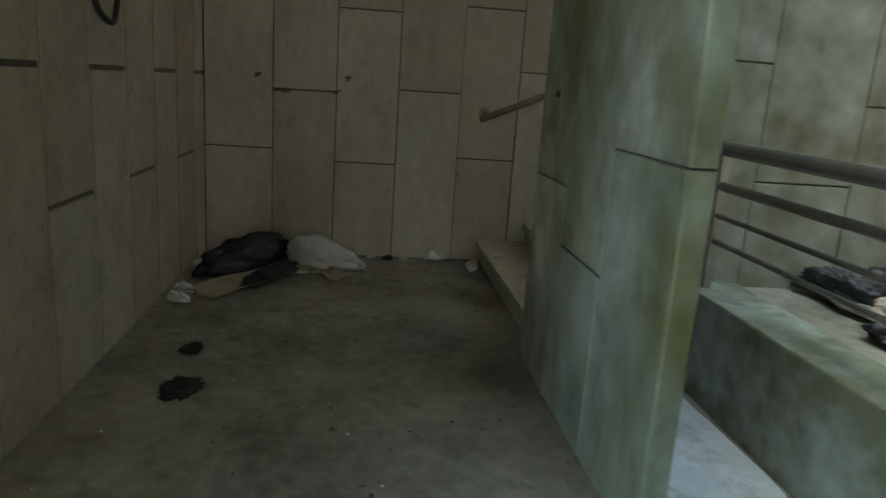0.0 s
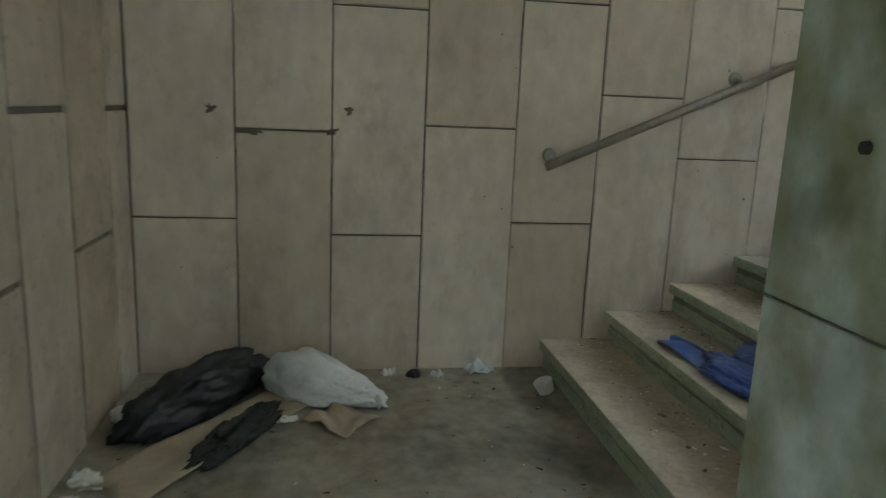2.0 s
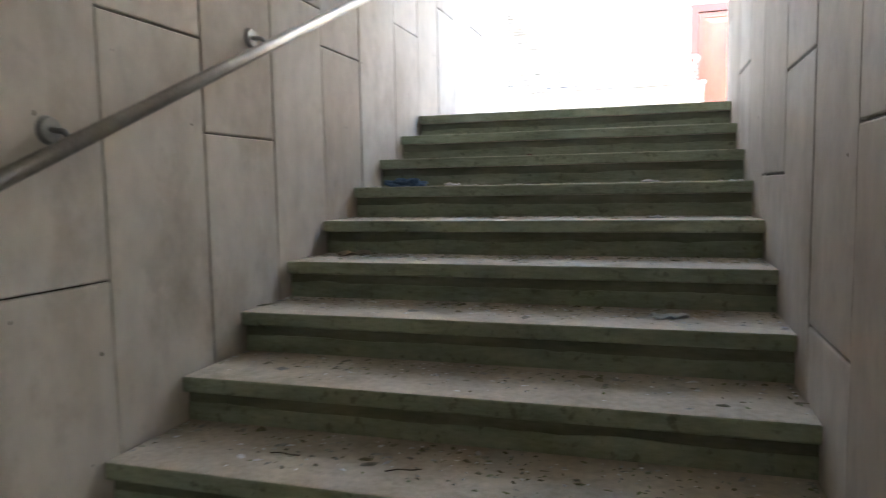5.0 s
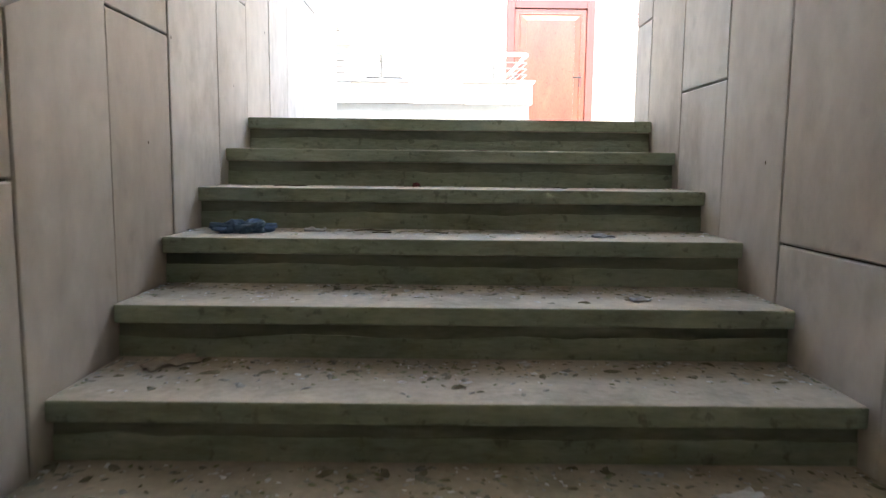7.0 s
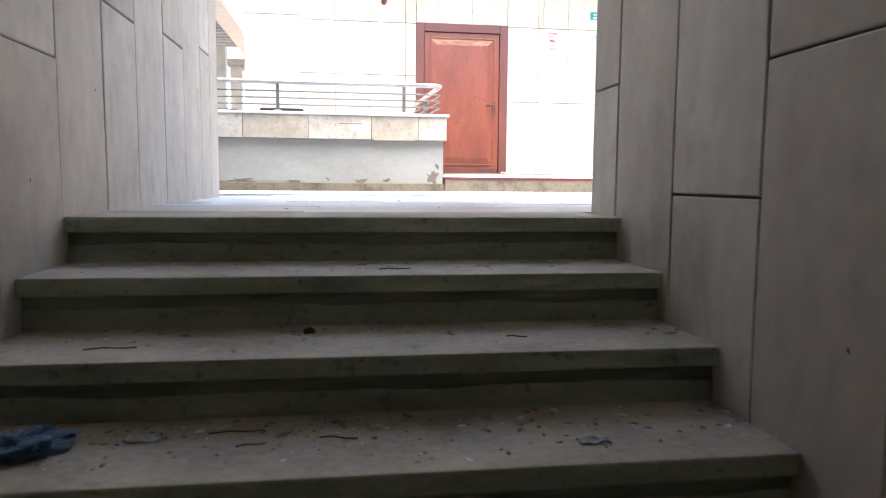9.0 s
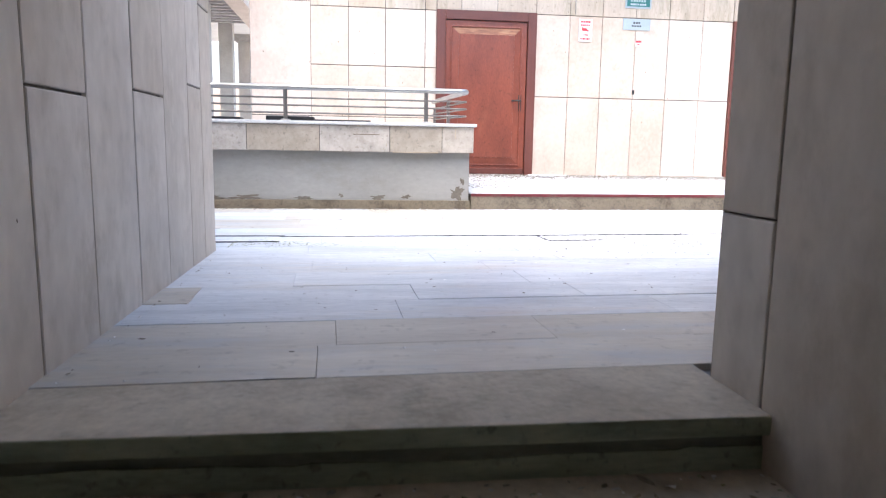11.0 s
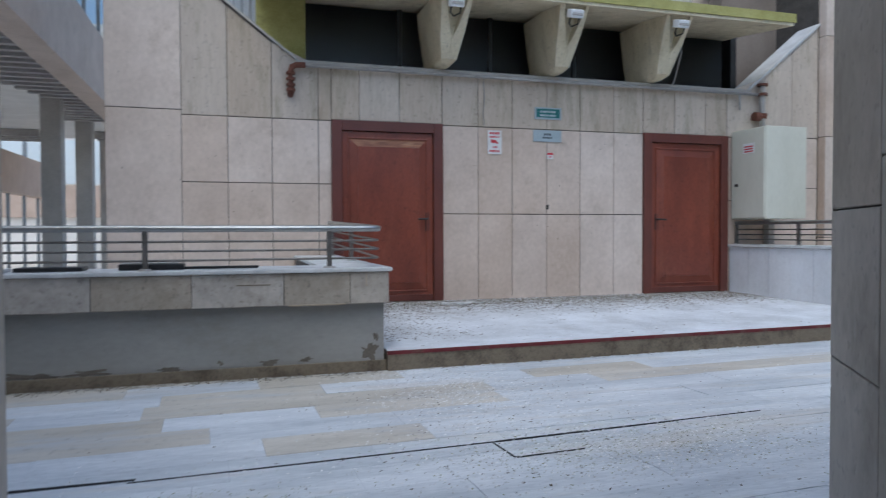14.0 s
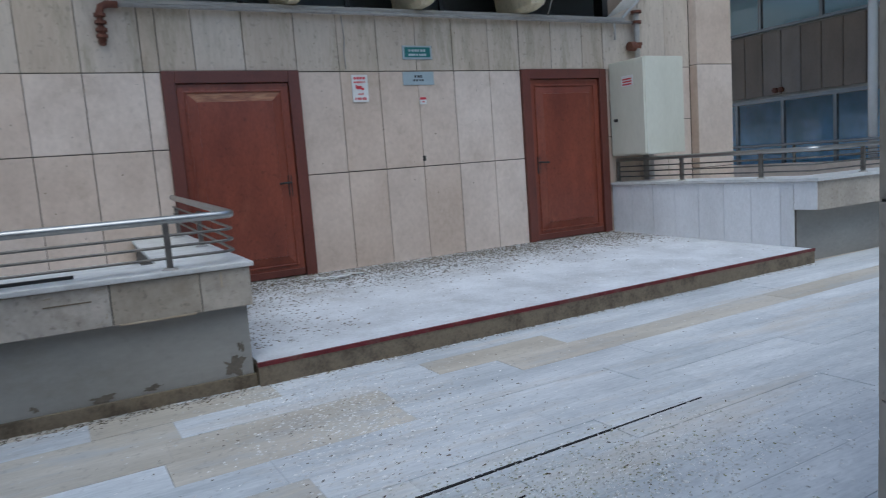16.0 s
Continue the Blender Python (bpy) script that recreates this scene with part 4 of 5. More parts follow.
def floodlight(x):
    f = thing("floodlight", "small white floodlight on a bent black bracket", "lamp", (x, 11.36, 5.50), group="floodlights on the brackets")
    bm = bmesh.new()
    box(bm, -0.085, 0.085, -0.10, 0.03, 0.0, 0.10, 0.012, Matrix.Rotation(radians(18), 4, "X"))
    part("housing", bm, M_WHITE, f)
    part("glass_front", boxes((-0.07, 0.07, -0.115, -0.095, 0.0, 0.075, 0.004)), M_PIPE, f, "grey glass front")
    bm = bmesh.new()
    tube(bm, [(-0.06, -0.04, 0.0), (-0.06, 0.0, -0.07), (0.0, 0.06, -0.09), (0.06, 0.0, -0.07), (0.06, -0.04, 0.0)], 0.01, 6)
    part("yoke", bm, M_BLACK, f)
    return f


for x in (3.33, 4.87, 6.39):
    bracket(x)
    floodlight(x - 0.05)
bm = bmesh.new()
tube(bm, [(6.50, 11.60, 5.42), (6.555, 11.60, 5.27), (6.55, 11.68, 5.05), (6.565, 11.76, 4.93), (6.55, 11.80, 4.86)], 0.007, 6)
tagged(part("loose_cable", bm, M_PIPE), "frayed grey cable hanging from the bracket", "cable")

win = thing("window_band", "dark window band set back above the door wall", "window", kind="structure")
for i in range(5):
    x0 = 1.62 + 1.29 * i
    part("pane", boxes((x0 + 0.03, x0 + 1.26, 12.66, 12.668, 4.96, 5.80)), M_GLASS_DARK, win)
    part("mullion", boxes((x0 - 0.03, x0 + 0.03, 12.63, 12.70, 4.94, 5.82)), M_BLACK, win)
part("sill", boxes((1.6, 8.1, WALL_Y + 0.45, 12.72, 4.88, 4.94)), M_CONCRETE, win)
# Black walls put the unlit room's darkness into the colour.
setting("wall_upper_room", boxes((1.3, 8.2, 14.0, 14.2, 4.6, 6.2), (1.3, 8.2, 12.75, 14.0, 4.6, 4.8), (1.3, 8.2, 12.76, 14.0, 6.02, 6.2), (1.2, 1.3, 12.72, 14.2, 4.6, 6.2), (8.2, 8.3, 12.65, 14.2, 4.6, 6.2)), M_BLACK, "room behind the window band, darkness painted into black walls", "wall")
setting("wall_upper_storey", boxes((-0.3, 10.0, 13.6, 13.9, 6.21, 11.0)), M_TILE_OUT, "stone clad upper storey set back above the canopy", "wall")
upper = thing("window_upper", "teal glazed strip of the upper storey", "window", kind="structure")
for i in range(6):
    part("pane", boxes((1.6 + 1.1 * i, 2.65 + 1.1 * i, 13.56, 13.57, 6.6, 7.9)), M_GLASS_BLUE, upper).visible_shadow = False
    part("mullion", boxes((1.54 + 1.1 * i, 1.60 + 1.1 * i, 13.54, 13.6, 6.55, 7.95)), M_ALU, upper)
bm = bmesh.new()
n = 90
prev = None
for i in range(n + 1):
    x = -0.55 + 1.85 * i / n
    y = 12.9 + 0.018 * math.sin(i * math.pi / 2.5)
    row = [bm.verts.new((x, y, z)) for z in (4.7, 7.2)]
    if prev:
        bm.faces.new((prev[0], row[0], row[1], prev[1]))
    prev = row
sheet = setting("corrugated_sheet", bm, M_SHEET, "corrugated zinc sheet behind the wall shoulder", "sheet")
sol = sheet.modifiers.new("thick", "SOLIDIFY")
sol.thickness = 0.004
setting("wall_behind_shoulder", boxes((8.3, 9.6, 13.0, 13.3, 4.6, 9.0)), M_BROWN, "brown stone wall behind the sloping shoulder", "wall")

# ---- the buildings around the court ----
fac = thing("office_building", "office facade with brown stone panels and blue glazing", "building", (14.5, 0, F))
part("wall", boxes((0.06, 6, -4, 22, 3.96 - F, 5.40 - F), (0.06, 6, -4, 22, -0.1, 2.35 - F), (0.06, 6, -4, 22, 6.6 - F, 9), (-3.2, 0.06, -4, 22, 6.66 - F, 7.2 - F)), M_CONCRETE, fac)
# Pale blue backing colours in the sky light of the upper glass.
part("window_backing", boxes((0.5, 0.6, -4, 22, 5.41 - F, 6.59 - F)), M_SKYLIT, fac, "pale blue backing that stands for sky light on the glass")
# Room wall in mixed blues, which stand for light in the lower windows.
part("room_wall", boxes((1.2, 1.3, -4, 22, 2.36 - F, 3.95 - F)), M_LIT_ROOM, fac, "room wall with the blue window light put into its colour")
for y in np.arange(4.0, 20.0, 0.45):
    part("panel", boxes((0.0, 0.058, y + 0.01, y + 0.44, 4.0 - F + 0.03, 5.36 - F, 0.006)), M_BROWN, fac)
for z0, z1, wide in ((2.35, 3.96, 1.16), (5.40, 6.6, 1.4)):
    for y in np.arange(5.0, 19.0, wide):
        w = part("window", boxes((-0.03, 0.05, y, y + 0.07, z0 - F, z1 - F), (-0.03, 0.05, y + 0.07, y + wide, z1 - F - 0.07, z1 - F), (-0.03, 0.05, y + 0.07, y + wide, z0 - F, z0 - F + 0.06)), M_ALU, fac)
        part("pane", boxes((0.0, 0.012, y + 0.07, y + wide, z0 - F + 0.06, z1 - F - 0.07)), M_GLASS_BLUE, w).visible_shadow = False
far_rail = thing("handrail", "grey steel railing in front of the glazed facade", "railing")
rail_run(far_rail, [(13.0, 8.0), (13.0, 18.0)], [(13.0, y) for y in (9, 11, 13, 15, 17)], 2.62, M_ALU, 0.36, (0.1, 0.2))
setting("terrace_wall", boxes((12.85, 13.2, 7.0, 19.0, F - 0.1, 2.62)), M_TILE_OUT, "low stone wall below the far railing", "wall")
bm = bmesh.new()
tube(bm, [(13.3, 11.72, F), (13.3, 11.72, 9)], 0.075, 16)
tagged(part("steel_column", bm, M_WHITE), "white painted round steel column", "column", kind="structure")
bm = bmesh.new()
tube(bm, [(14.42, 14.33, 4.12), (14.53, 14.33, 4.12)], 0.055, 12)
tube(bm, [(14.42, 14.47, 4.12), (14.53, 14.47, 4.12)], 0.055, 12)
tagged(part("alarm_bell", bm, M_RUST), "pair of rust-red alarm bells on the facade", "bell")

wing = thing("office_wing", "office wing on columns with a slatted soffit", "building", (0, 0, F))
part("fascia", boxes((-2.0, -1.6, 9.8, 26, 5.37 - F, 6.55 - F)), M_TILE_OUT, wing, "pale fascia")
part("soffit", boxes((-6.5, -2.0, 9.8, 26, 5.60 - F, 5.75 - F)), M_CEIL, wing, "white soffit")
part("roof", boxes((-6.5, -1.7, 9.8, 26, 8.2 - F, 8.5 - F)), M_CONCRETE, wing)
for y in np.arange(10.2, 25.6, 0.36):
    if int(y / 3.0) % 4 != 3:
        part("slat", boxes((-2.9 - 0.35 * math.sin(y * 0.9), -2.0, y, y + 0.12, 5.40 - F, 5.598 - F, 0.004)), M_PIPE, wing)
        part("slat", boxes((-5.8, -4.2, y, y + 0.12, 5.41 - F, 5.598 - F, 0.004)), M_PIPE, wing)
for y in (18.5, 21.5, 24.5):
    part("column", boxes((-2.75, -2.40, y - 0.17, y + 0.17, -0.05, 5.60 - F, 0.01)), M_CONCRETE, wing)
for y in np.arange(10.0, 24.0, 1.3):
    w = part("window", boxes((-1.66, -1.60, y, y + 0.06, 6.56 - F, 8.2 - F)), M_ALU, wing)
    part("pane", boxes((-1.64, -1.63, y + 0.06, y + 1.3, 6.56 - F, 8.2 - F)), M_GLASS_BLUE, w).visible_shadow = False

far = thing("far_building", "distant pale building with reddish stone bands", "building", (0, 32.5, F))
part("wall", boxes((-25, 6, 0, 6, -0.1, 9)), M_WARM, far)
part("band", boxes((-25, 6, -0.12, 0, 1.7, 2.9)), M_PINK, far)
for x in np.arange(-20, 5, 1.9):
    w = part("window", boxes((x, x + 0.12, -0.08, 0.02, 2.95, 4.6)), M_ALU, far)
    # Opaque pane, coloured pale to stand for sunlit glass.
    part("pane", boxes((x + 0.12, x + 1.9, -0.03, -0.015, 2.95, 4.6)), M_BRIGHT_PANE, w)
part("gallery_band", boxes((-5.3, -5.0, -12, -1.5, 3.95 - F, 5.05 - F)), M_PINK, far, "reddish stone gallery parapet")
for y in np.arange(-12, -1.5, 1.5):
    part("gallery_post", boxes((-5.2, -5.12, y, y + 0.07, -0.05, 3.949 - F)), M_ALU, far)
# Unseen front of the passage building; its heights shape the court's shade.
setting("wall_court_south", boxes((-9.0, -0.45, 5.6, 6.0, F - 0.1, 10.0), (3.4, 8.0, 5.0, 5.4, F - 0.1, 4.3)), M_TILE_OUT, "unseen stone clad front of the passage building, heights set for shade", "wall")

# ---- handrail on the stairs ----
rail = thing("stair_handrail", "tarnished steel handrail on round wall brackets", "handrail")
slope = RISE / TREAD
def rail_z(y):
    return 1.012 + slope * (y + 0.037)
bm = bmesh.new()
tube(bm, [(0.075, -0.05, rail_z(-0.05)), (0.075, 3.6, rail_z(3.6))], 0.021, 14)
part("rail_tube", bm, M_STEEL_DULL, rail)
for y in (-0.015, 0.885, 1.785, 2.685, 3.5):
    z = rail_z(y)
    bm = bmesh.new()
    bmesh.ops.create_cone(bm, cap_ends=True, segments=20, radius1=0.036, radius2=0.030, depth=0.014, matrix=Matrix.Translation((0.007, y, z + 0.035)) @ Matrix.Rotation(radians(90), 4, "Y"))
    rose = part("rosette", bm, M_STEEL, rail, "shiny round wall plate")
    bm = bmesh.new()
    tube(bm, [(0.01, y, z + 0.035), (0.05, y, z + 0.03), (0.072, y, z + 0.008)], 0.008, 8)
    part("arm", bm, M_STEEL, rose)
# rail and sill of the light well parapet
well_rail = thing("handrail", "dull steel railing on the landing parapet", "railing")
for z, r, nm in ((1.045, 0.033, "top_rail"), (0.888, 0.020, "bar"), (0.765, 0.011, "bar"), (0.655, 0.011, "bar")):
    bm = bmesh.new()
    tube(bm, [(2.0, 0.66, z), (7.3, 0.66, z)], r, 12)
    part(nm, bm, M_STEEL_DULL, well_rail)
for x in (2.12, 3.6, 5.1, 6.6):
    part("post", boxes((x - 0.015, x + 0.015, 0.64, 0.68, 0.447, 1.02, 0.003)), M_STEEL_DULL, well_rail)
# old hooks and marks on the walls
bm = bmesh.new()
tube(bm, [(1.76 + 0.15 * math.cos(a), LAND_Y + 0.02 + 0.008 * math.sin(3 * a), 1.56 + 0.18 * math.sin(a)) for a in np.linspace(-math.pi - 0.6, 0.6, 24)], 0.012, 8)
tagged(part("cable_loop", bm, M_BLACK), "loop of black cable hanging on the stone wall", "cable")
bm = bmesh.new()
bmesh.ops.create_cone(bm, cap_ends=True, segments=14, radius1=0.014, radius2=0.012, depth=0.014, matrix=Matrix.Translation((2.037, -0.052, 1.217)) @ Matrix.Rotation(radians(90), 4, "X"))
tagged(part("wall_plug", bm, M_BLACK), "dark empty plug hole in the damp wall", "fixture")
for y, z, w, h, sd in ((-1.395, 1.118, 0.06, 0.016, 31), (-1.04, 1.13, 0.05, 0.016, 32), (-1.56, 1.215, 0.022, 0.022, 33), (-0.955, 1.225, 0.022, 0.018, 34)):
    bm = bmesh.new()
    prism(bm, torn_outline(y, z, w, h, sd, 20), "x", -0.004, 0.007)
    tagged(part("bracket_stub", bm, M_GROUT), "dark broken stub of an iron fixing in the wall", "fixture")

# ---- litter on the landing ----


def crumple(name, label, category, at, size, material, seed, rough=0.35, freq=3.0, turn=0.0, flat=0.0, taper=0.0):
    """A crumpled bag or rag: a folded lump with a flat underside."""
    bm = bmesh.new()
    bmesh.ops.create_icosphere(bm, subdivisions=5, radius=1.0)
    o = Vector((seed * 7.3, seed * 3.1, seed))
    for v in bm.verts:
        d = v.co.normalized()
        k = 1 + rough * noise.noise(d * freq * 0.6 + o) + rough * 0.8 * (0.5 - abs(noise.noise(d * freq * 1.5 + o))) + rough * 0.4 * (0.5 - abs(noise.noise(d * freq * 4.0 + o)))
        p = d * k
        v.co = Vector((p.x * size[0], p.y * size[1], max(p.z, -0.25 + flat) * size[2] + 0.25 * size[2]))
        v.co.z = max(v.co.z * (1 - taper * p.x), 0.0)
        v.co.y *= 1 - 0.5 * taper * p.x
    for f in bm.faces:
        f.smooth = True
    ob = part(name, bm, material)
    ob.matrix_world = pose(*at, 0, 0, turn)
    return tagged(ob, label, category)


def sheet_of(name, label, category, at, size, material, seed, lift=0.02, turn=0.0, tilt=(0, 0), cut=0.15, curl=2.0):
    """A thin bent sheet of card, paper or film with a torn outline."""
    bm = bmesh.new()
    n = 18
    bmesh.ops.create_grid(bm, x_segments=n, y_segments=n, size=0.5)
    o = Vector((seed * 5.7, seed, 0))
    for v in bm.verts:
        a = v.co.copy()
        v.co.x = size[0] * a.x * (1 + cut * noise.noise(Vector((0, a.y * 3, seed)) + o))
        v.co.y = size[1] * a.y * (1 + cut * noise.noise(Vector((a.x * 3, 0, seed)) + o))
        v.co.z = 0.004 + lift * abs(noise.noise(a * curl + o)) * 1.6
    for f in bm.faces:
        f.smooth = True
    ob = part(name, bm, material)
    ob.matrix_world = pose(*at, tilt[0], tilt[1], turn)
    s = ob.modifiers.new("thick", "SOLIDIFY")
    s.thickness = 0.003
    return tagged(ob, label, category)


sheet_of("cardboard", "torn flat piece of brown cardboard on the floor", "cardboard", (0.67, -1.44, 0.003), (0.98, 0.25, 0), M_CARD, 3, 0.02, -35, cut=0.12)
bag = thing("rubbish_bag", "black plastic rubbish bag slumped against the wall", "rubbish bag", (0.40, -1.575, 0))
for nm, at, size, sd in (("bag_body", (0, 0, 0), (0.36, 0.12, 0.135), 4), ("bag_neck", (-0.33, 0.20, 0.0), (0.10, 0.06, 0.075), 6)):
    o = crumple(nm, "", "", at, size, M_BAGB, sd, 0.32, 3.2, -33)
    o.parent = bag
bag = thing("plastic_bag", "translucent white plastic bag lying on cardboard", "plastic bag", (0.31, -1.05, 0.006))
o = crumple("bag_body", "", "", (0, 0, 0), (0.25, 0.115, 0.125), M_BAGW, 9, 0.22, 3.4, 65, taper=0.5)
o.parent = bag
o = sheet_of("bag_handle", "", "", (0.12, 0.20, 0.0), (0.14, 0.06, 0), M_BAGW, 14, 0.05, 40)
o.parent = bag
crumple("cloth", "dark grey crumpled cloth on the cardboard", "cloth", (0.69, -1.355, 0.012), (0.21, 0.055, 0.045), M_CLOTH, 12, 0.6, 4.2, -27)
sheet_of("paper", "yellowed paper sheet beside the bags", "paper", (0.57, -0.98, 0.003), (0.24, 0.20, 0), M_CARD, 21, 0.03, 45)
sheet_of("grille", "small pale plastic grille piece on the floor", "scrap", (0.55, -1.19, 0.003), (0.05, 0.07, 0), M_WHITE, 22, 0.01, 10)
crumple("paper", "crumpled white paper scrap by the wall", "paper", (1.15, -1.80, 0.0), (0.055, 0.035, 0.03), M_PAPER, 31, 0.6, 4.0, 50)
crumple("paper", "crumpled white paper scrap by the wall", "paper", (0.98, -1.81, 0.0), (0.045, 0.03, 0.028), M_PAPER, 33, 0.6, 4.0, 70)
crumple("paper", "crumpled white paper scrap by the rubbish bag", "paper", (0.50, -1.83, 0.0), (0.04, 0.035, 0.04), M_PAPER, 35, 0.6, 4.0, 10)
sheet_of("scrap_and_glint", "pale plastic scrap at the foot of the wall", "scrap", (0.06, -0.31, 0.0), (0.08, 0.13, 0), M_BAGW, 37, 0.06, 10)
sheet_of("scrap_and_glint", "pale plastic scrap at the foot of the wall", "scrap", (0.09, -0.76, 0.0), (0.05, 0.06, 0), M_BAGW, 39, 0.04, 10)
sheet_of("scrap_and_glint", "pale plastic scrap at the foot of the wall", "scrap", (0.12, -0.53, 0.0), (0.05, 0.05, 0), M_BAGW, 40, 0.03, 10)
crumple("rag", "black rag by the wall", "rag", (0.10, -0.64, 0), (0.028, 0.03, 0.022), M_CLOTH, 41, 0.3)
crumple("rag", "dark damp rag on the landing floor", "rag", (2.27, -1.50, 0), (0.07, 0.05, 0.010), M_CLOTH, 43, 0.85, 4.5)
crumple("rag", "dark damp rag on the landing floor", "rag", (1.85, -1.56, 0), (0.045, 0.032, 0.008), M_CLOTH, 45, 0.85, 4.5)
cup = thing("paper_cup", "crushed white paper cup near the first step", "cup", (0.35, -0.07, 0.0))
bm = bmesh.new()
bmesh.ops.create_cone(bm, cap_ends=False, segments=20, radius1=0.035, radius2=0.045, depth=0.055, matrix=Matrix.Translation((0, 0, 0.040)) @ Matrix.Rotation(radians(25), 4, "X"))
c = part("cup_wall", bm, M_PAPER, cup)
sd = c.modifiers.new("thick", "SOLIDIFY")
sd.thickness = 0.002
bag = thing("plastic_bag", "torn blue plastic bag spread over the lower steps", "plastic bag", (0.96, 0.52, 2 * RISE))
for o in (sheet_of("loose_film", "", "", (-0.24, -0.045, 0), (0.50, 0.15, 0), M_BLUE, 50, 0.03, 6, cut=0.3),
          crumple("bag_body", "", "", (0.06, 0, 0), (0.26, 0.10, 0.040), M_BLUE, 51, 0.45, 3.0, 4),
          crumple("bag_neck", "", "", (0, 0.105, 0), (0.20, 0.045, 0.085), M_BLUE, 53, 0.4, 3.0, 3)):
    o.parent = bag
crumple("rag", "faded blue rag on the stair tread", "rag", (0.20, 2.84, 9 * RISE), (0.062, 0.042, 0.024), M_BLUERAG, 55, 0.9, 4.0, 25)
sheet_of("packet", "torn yellowed packet on the stair tread", "scrap", (0.17, 2.26, 7 * RISE), (0.14, 0.06, 0), M_CARD, 57, 0.015, 45)
sheet_of("scrap_and_glint", "clear plastic film on the stair tread", "scrap", (0.43, 2.88, 9 * RISE), (0.07, 0.035, 0), M_BAGW, 59, 0.015, 5)
# Two pale sheets added where the treads show a reflective smear.
sheet_of("scrap_and_glint", "pale sheet standing in for a glint on the stair tread", "scrap", (1.38, 2.76, 9 * RISE), (0.07, 0.03, 0), M_BAGW, 60, 0.012, 5)
sheet_of("scrap_and_glint", "pale sheet standing in for a glint on the stair tread", "scrap", (1.41, 2.43, 8 * RISE), (0.06, 0.025, 0), M_BAGW, 62, 0.012, 20)
sheet_of("packet", "torn pale wrapper on the stair tread", "scrap", (1.45, 1.84, 6 * RISE), (0.11, 0.05, 0), M_PAPER, 61, 0.02, 25)
sheet_of("wrapper", "small torn red wrapper on the stair tread", "scrap", (0.76, 3.23, 10 * RISE), (0.03, 0.011, 0), M_RED, 63, 0.012, 25)
# rubbish in the light well
crumple("dirt_heap", "low heap of damp dirt in the light well", "heap", (2.75, 1.75, 0.415), (0.95, 0.55, 0.08), M_FLOOR_LOW, 71, 0.22, 7.0, 8)
rw = random.Random(77)
for i in range(30):
    m, cat, lab = rw.choice(((M_BAGB, "rubbish bag", "black plastic rubbish in the light well"), (M_PAPER, "paper", "pale crumpled paper in the light well"), (M_CARD, "cardboard", "brown cardboard scrap in the light well"), (M_CLOTH, "rag", "dark rag in the light well"), (M_RUST, "scrap", "rusty scrap in the light well")))
    near = i < 22
    x, y = (rw.uniform(2.15, 3.3), rw.uniform(1.1, 1.9)) if near else (rw.uniform(3.9, 5.6), rw.uniform(1.1, 3.2))
    crumple(cat.replace(" ", "_"), lab, cat, (x, y, 0.45 if near else 0.42), (rw.uniform(0.06, 0.17), rw.uniform(0.05, 0.12), rw.uniform(0.04, 0.12)), m, 80 + i, 0.5, 3.0, rw.uniform(0, 180))

# ---- fine litter ----


def scatter(name, label, spots, size, material, seed, long=1.0):
    """Many small bent chips and leaves in one mesh."""
    r = random.Random(seed)
    verts, faces = [], []
    for x, y, z in spots:
        s = size * r.uniform(0.35, 1.0) ** 1.5 + 0.002
        a = r.uniform(0, math.pi)
        stretch = r.uniform(1.0, long)
        h = s * r.uniform(0.08, 0.35)
        k, n = len(verts), 6
        for q in range(n):
            w = s * r.uniform(0.35, 1.0)
            p, v = math.cos(2 * math.pi * q / n) * w * stretch, math.sin(2 * math.pi * q / n) * w * 0.75
            verts.append((x + p * math.cos(a) - v * math.sin(a), y + p * math.sin(a) + v * math.cos(a), z + 0.001 + h * 0.6 * r.random() ** 2))
        verts.append((x + s * r.uniform(-0.2, 0.2), y + s * r.uniform(-0.2, 0.2), z + h + 0.0015))
        faces += [(k + q, k + (q + 1) % n, k + n) for q in range(n)]
    me = bpy.data.meshes.new(name)
    me.from_pydata(verts, [], faces)
    me.materials.append(material)
    return tagged(new(name, me), label, "litter", kind="stuff")


r = random.Random(11)
def on_steps(n, m):
    out = []
    for _ in range(n):
        k = r.choice((1, 2, 3, 4, 4, 5, 5, 6, 6, 6, 7, 7, 7, 7, 8, 8, 8, 8, 9, 9, 10, 11))
        back = r.random() ** 0.45
        out.append((min(WIDE - 0.02, max(0.02, r.gauss(0.9, 0.6) if r.random() < 0.6 else r.uniform(0.02, 1.76))), (k - 1) * TREAD + 0.03 + back * (TREAD - 0.03), k * RISE))
    return out
scatter("leaf_litter", "dry brown leaves and twigs strewn on the stairs", on_steps(1100, 0), 0.011, M_CRUMB, 1, 1.8)
scatter("plaster_chips", "pale chips and paper bits strewn on the stairs", on_steps(1100, 0), 0.0075, M_CHIP, 2, 1.4)
scatter("leaf_litter", "clumps of dry dirt and leaves at the back of the treads", on_steps(320, 0), 0.024, M_CRUMB, 13, 1.7)
scatter("plaster_chips", "larger pale flakes of paint and paper on the stairs", on_steps(190, 0), 0.019, M_CHIP, 14, 1.5)
scatter("grit", "greenish crumbs of dirt on the stairs", on_steps(900, 0), 0.011, M_MOSS, 15, 1.5)
def plat(n, p):
    out = []
    for _ in range(n):
        s, t = r.random(), 1 - r.random() ** p
        out.append((1.99 + s * (5.95 - 0.25 * t), 9.14 + 0.14 * s + t * (12.07 - 9.14 - 0.14 * s), P_LOW + (P_HIGH - P_LOW) * t + 0.006))
    return out
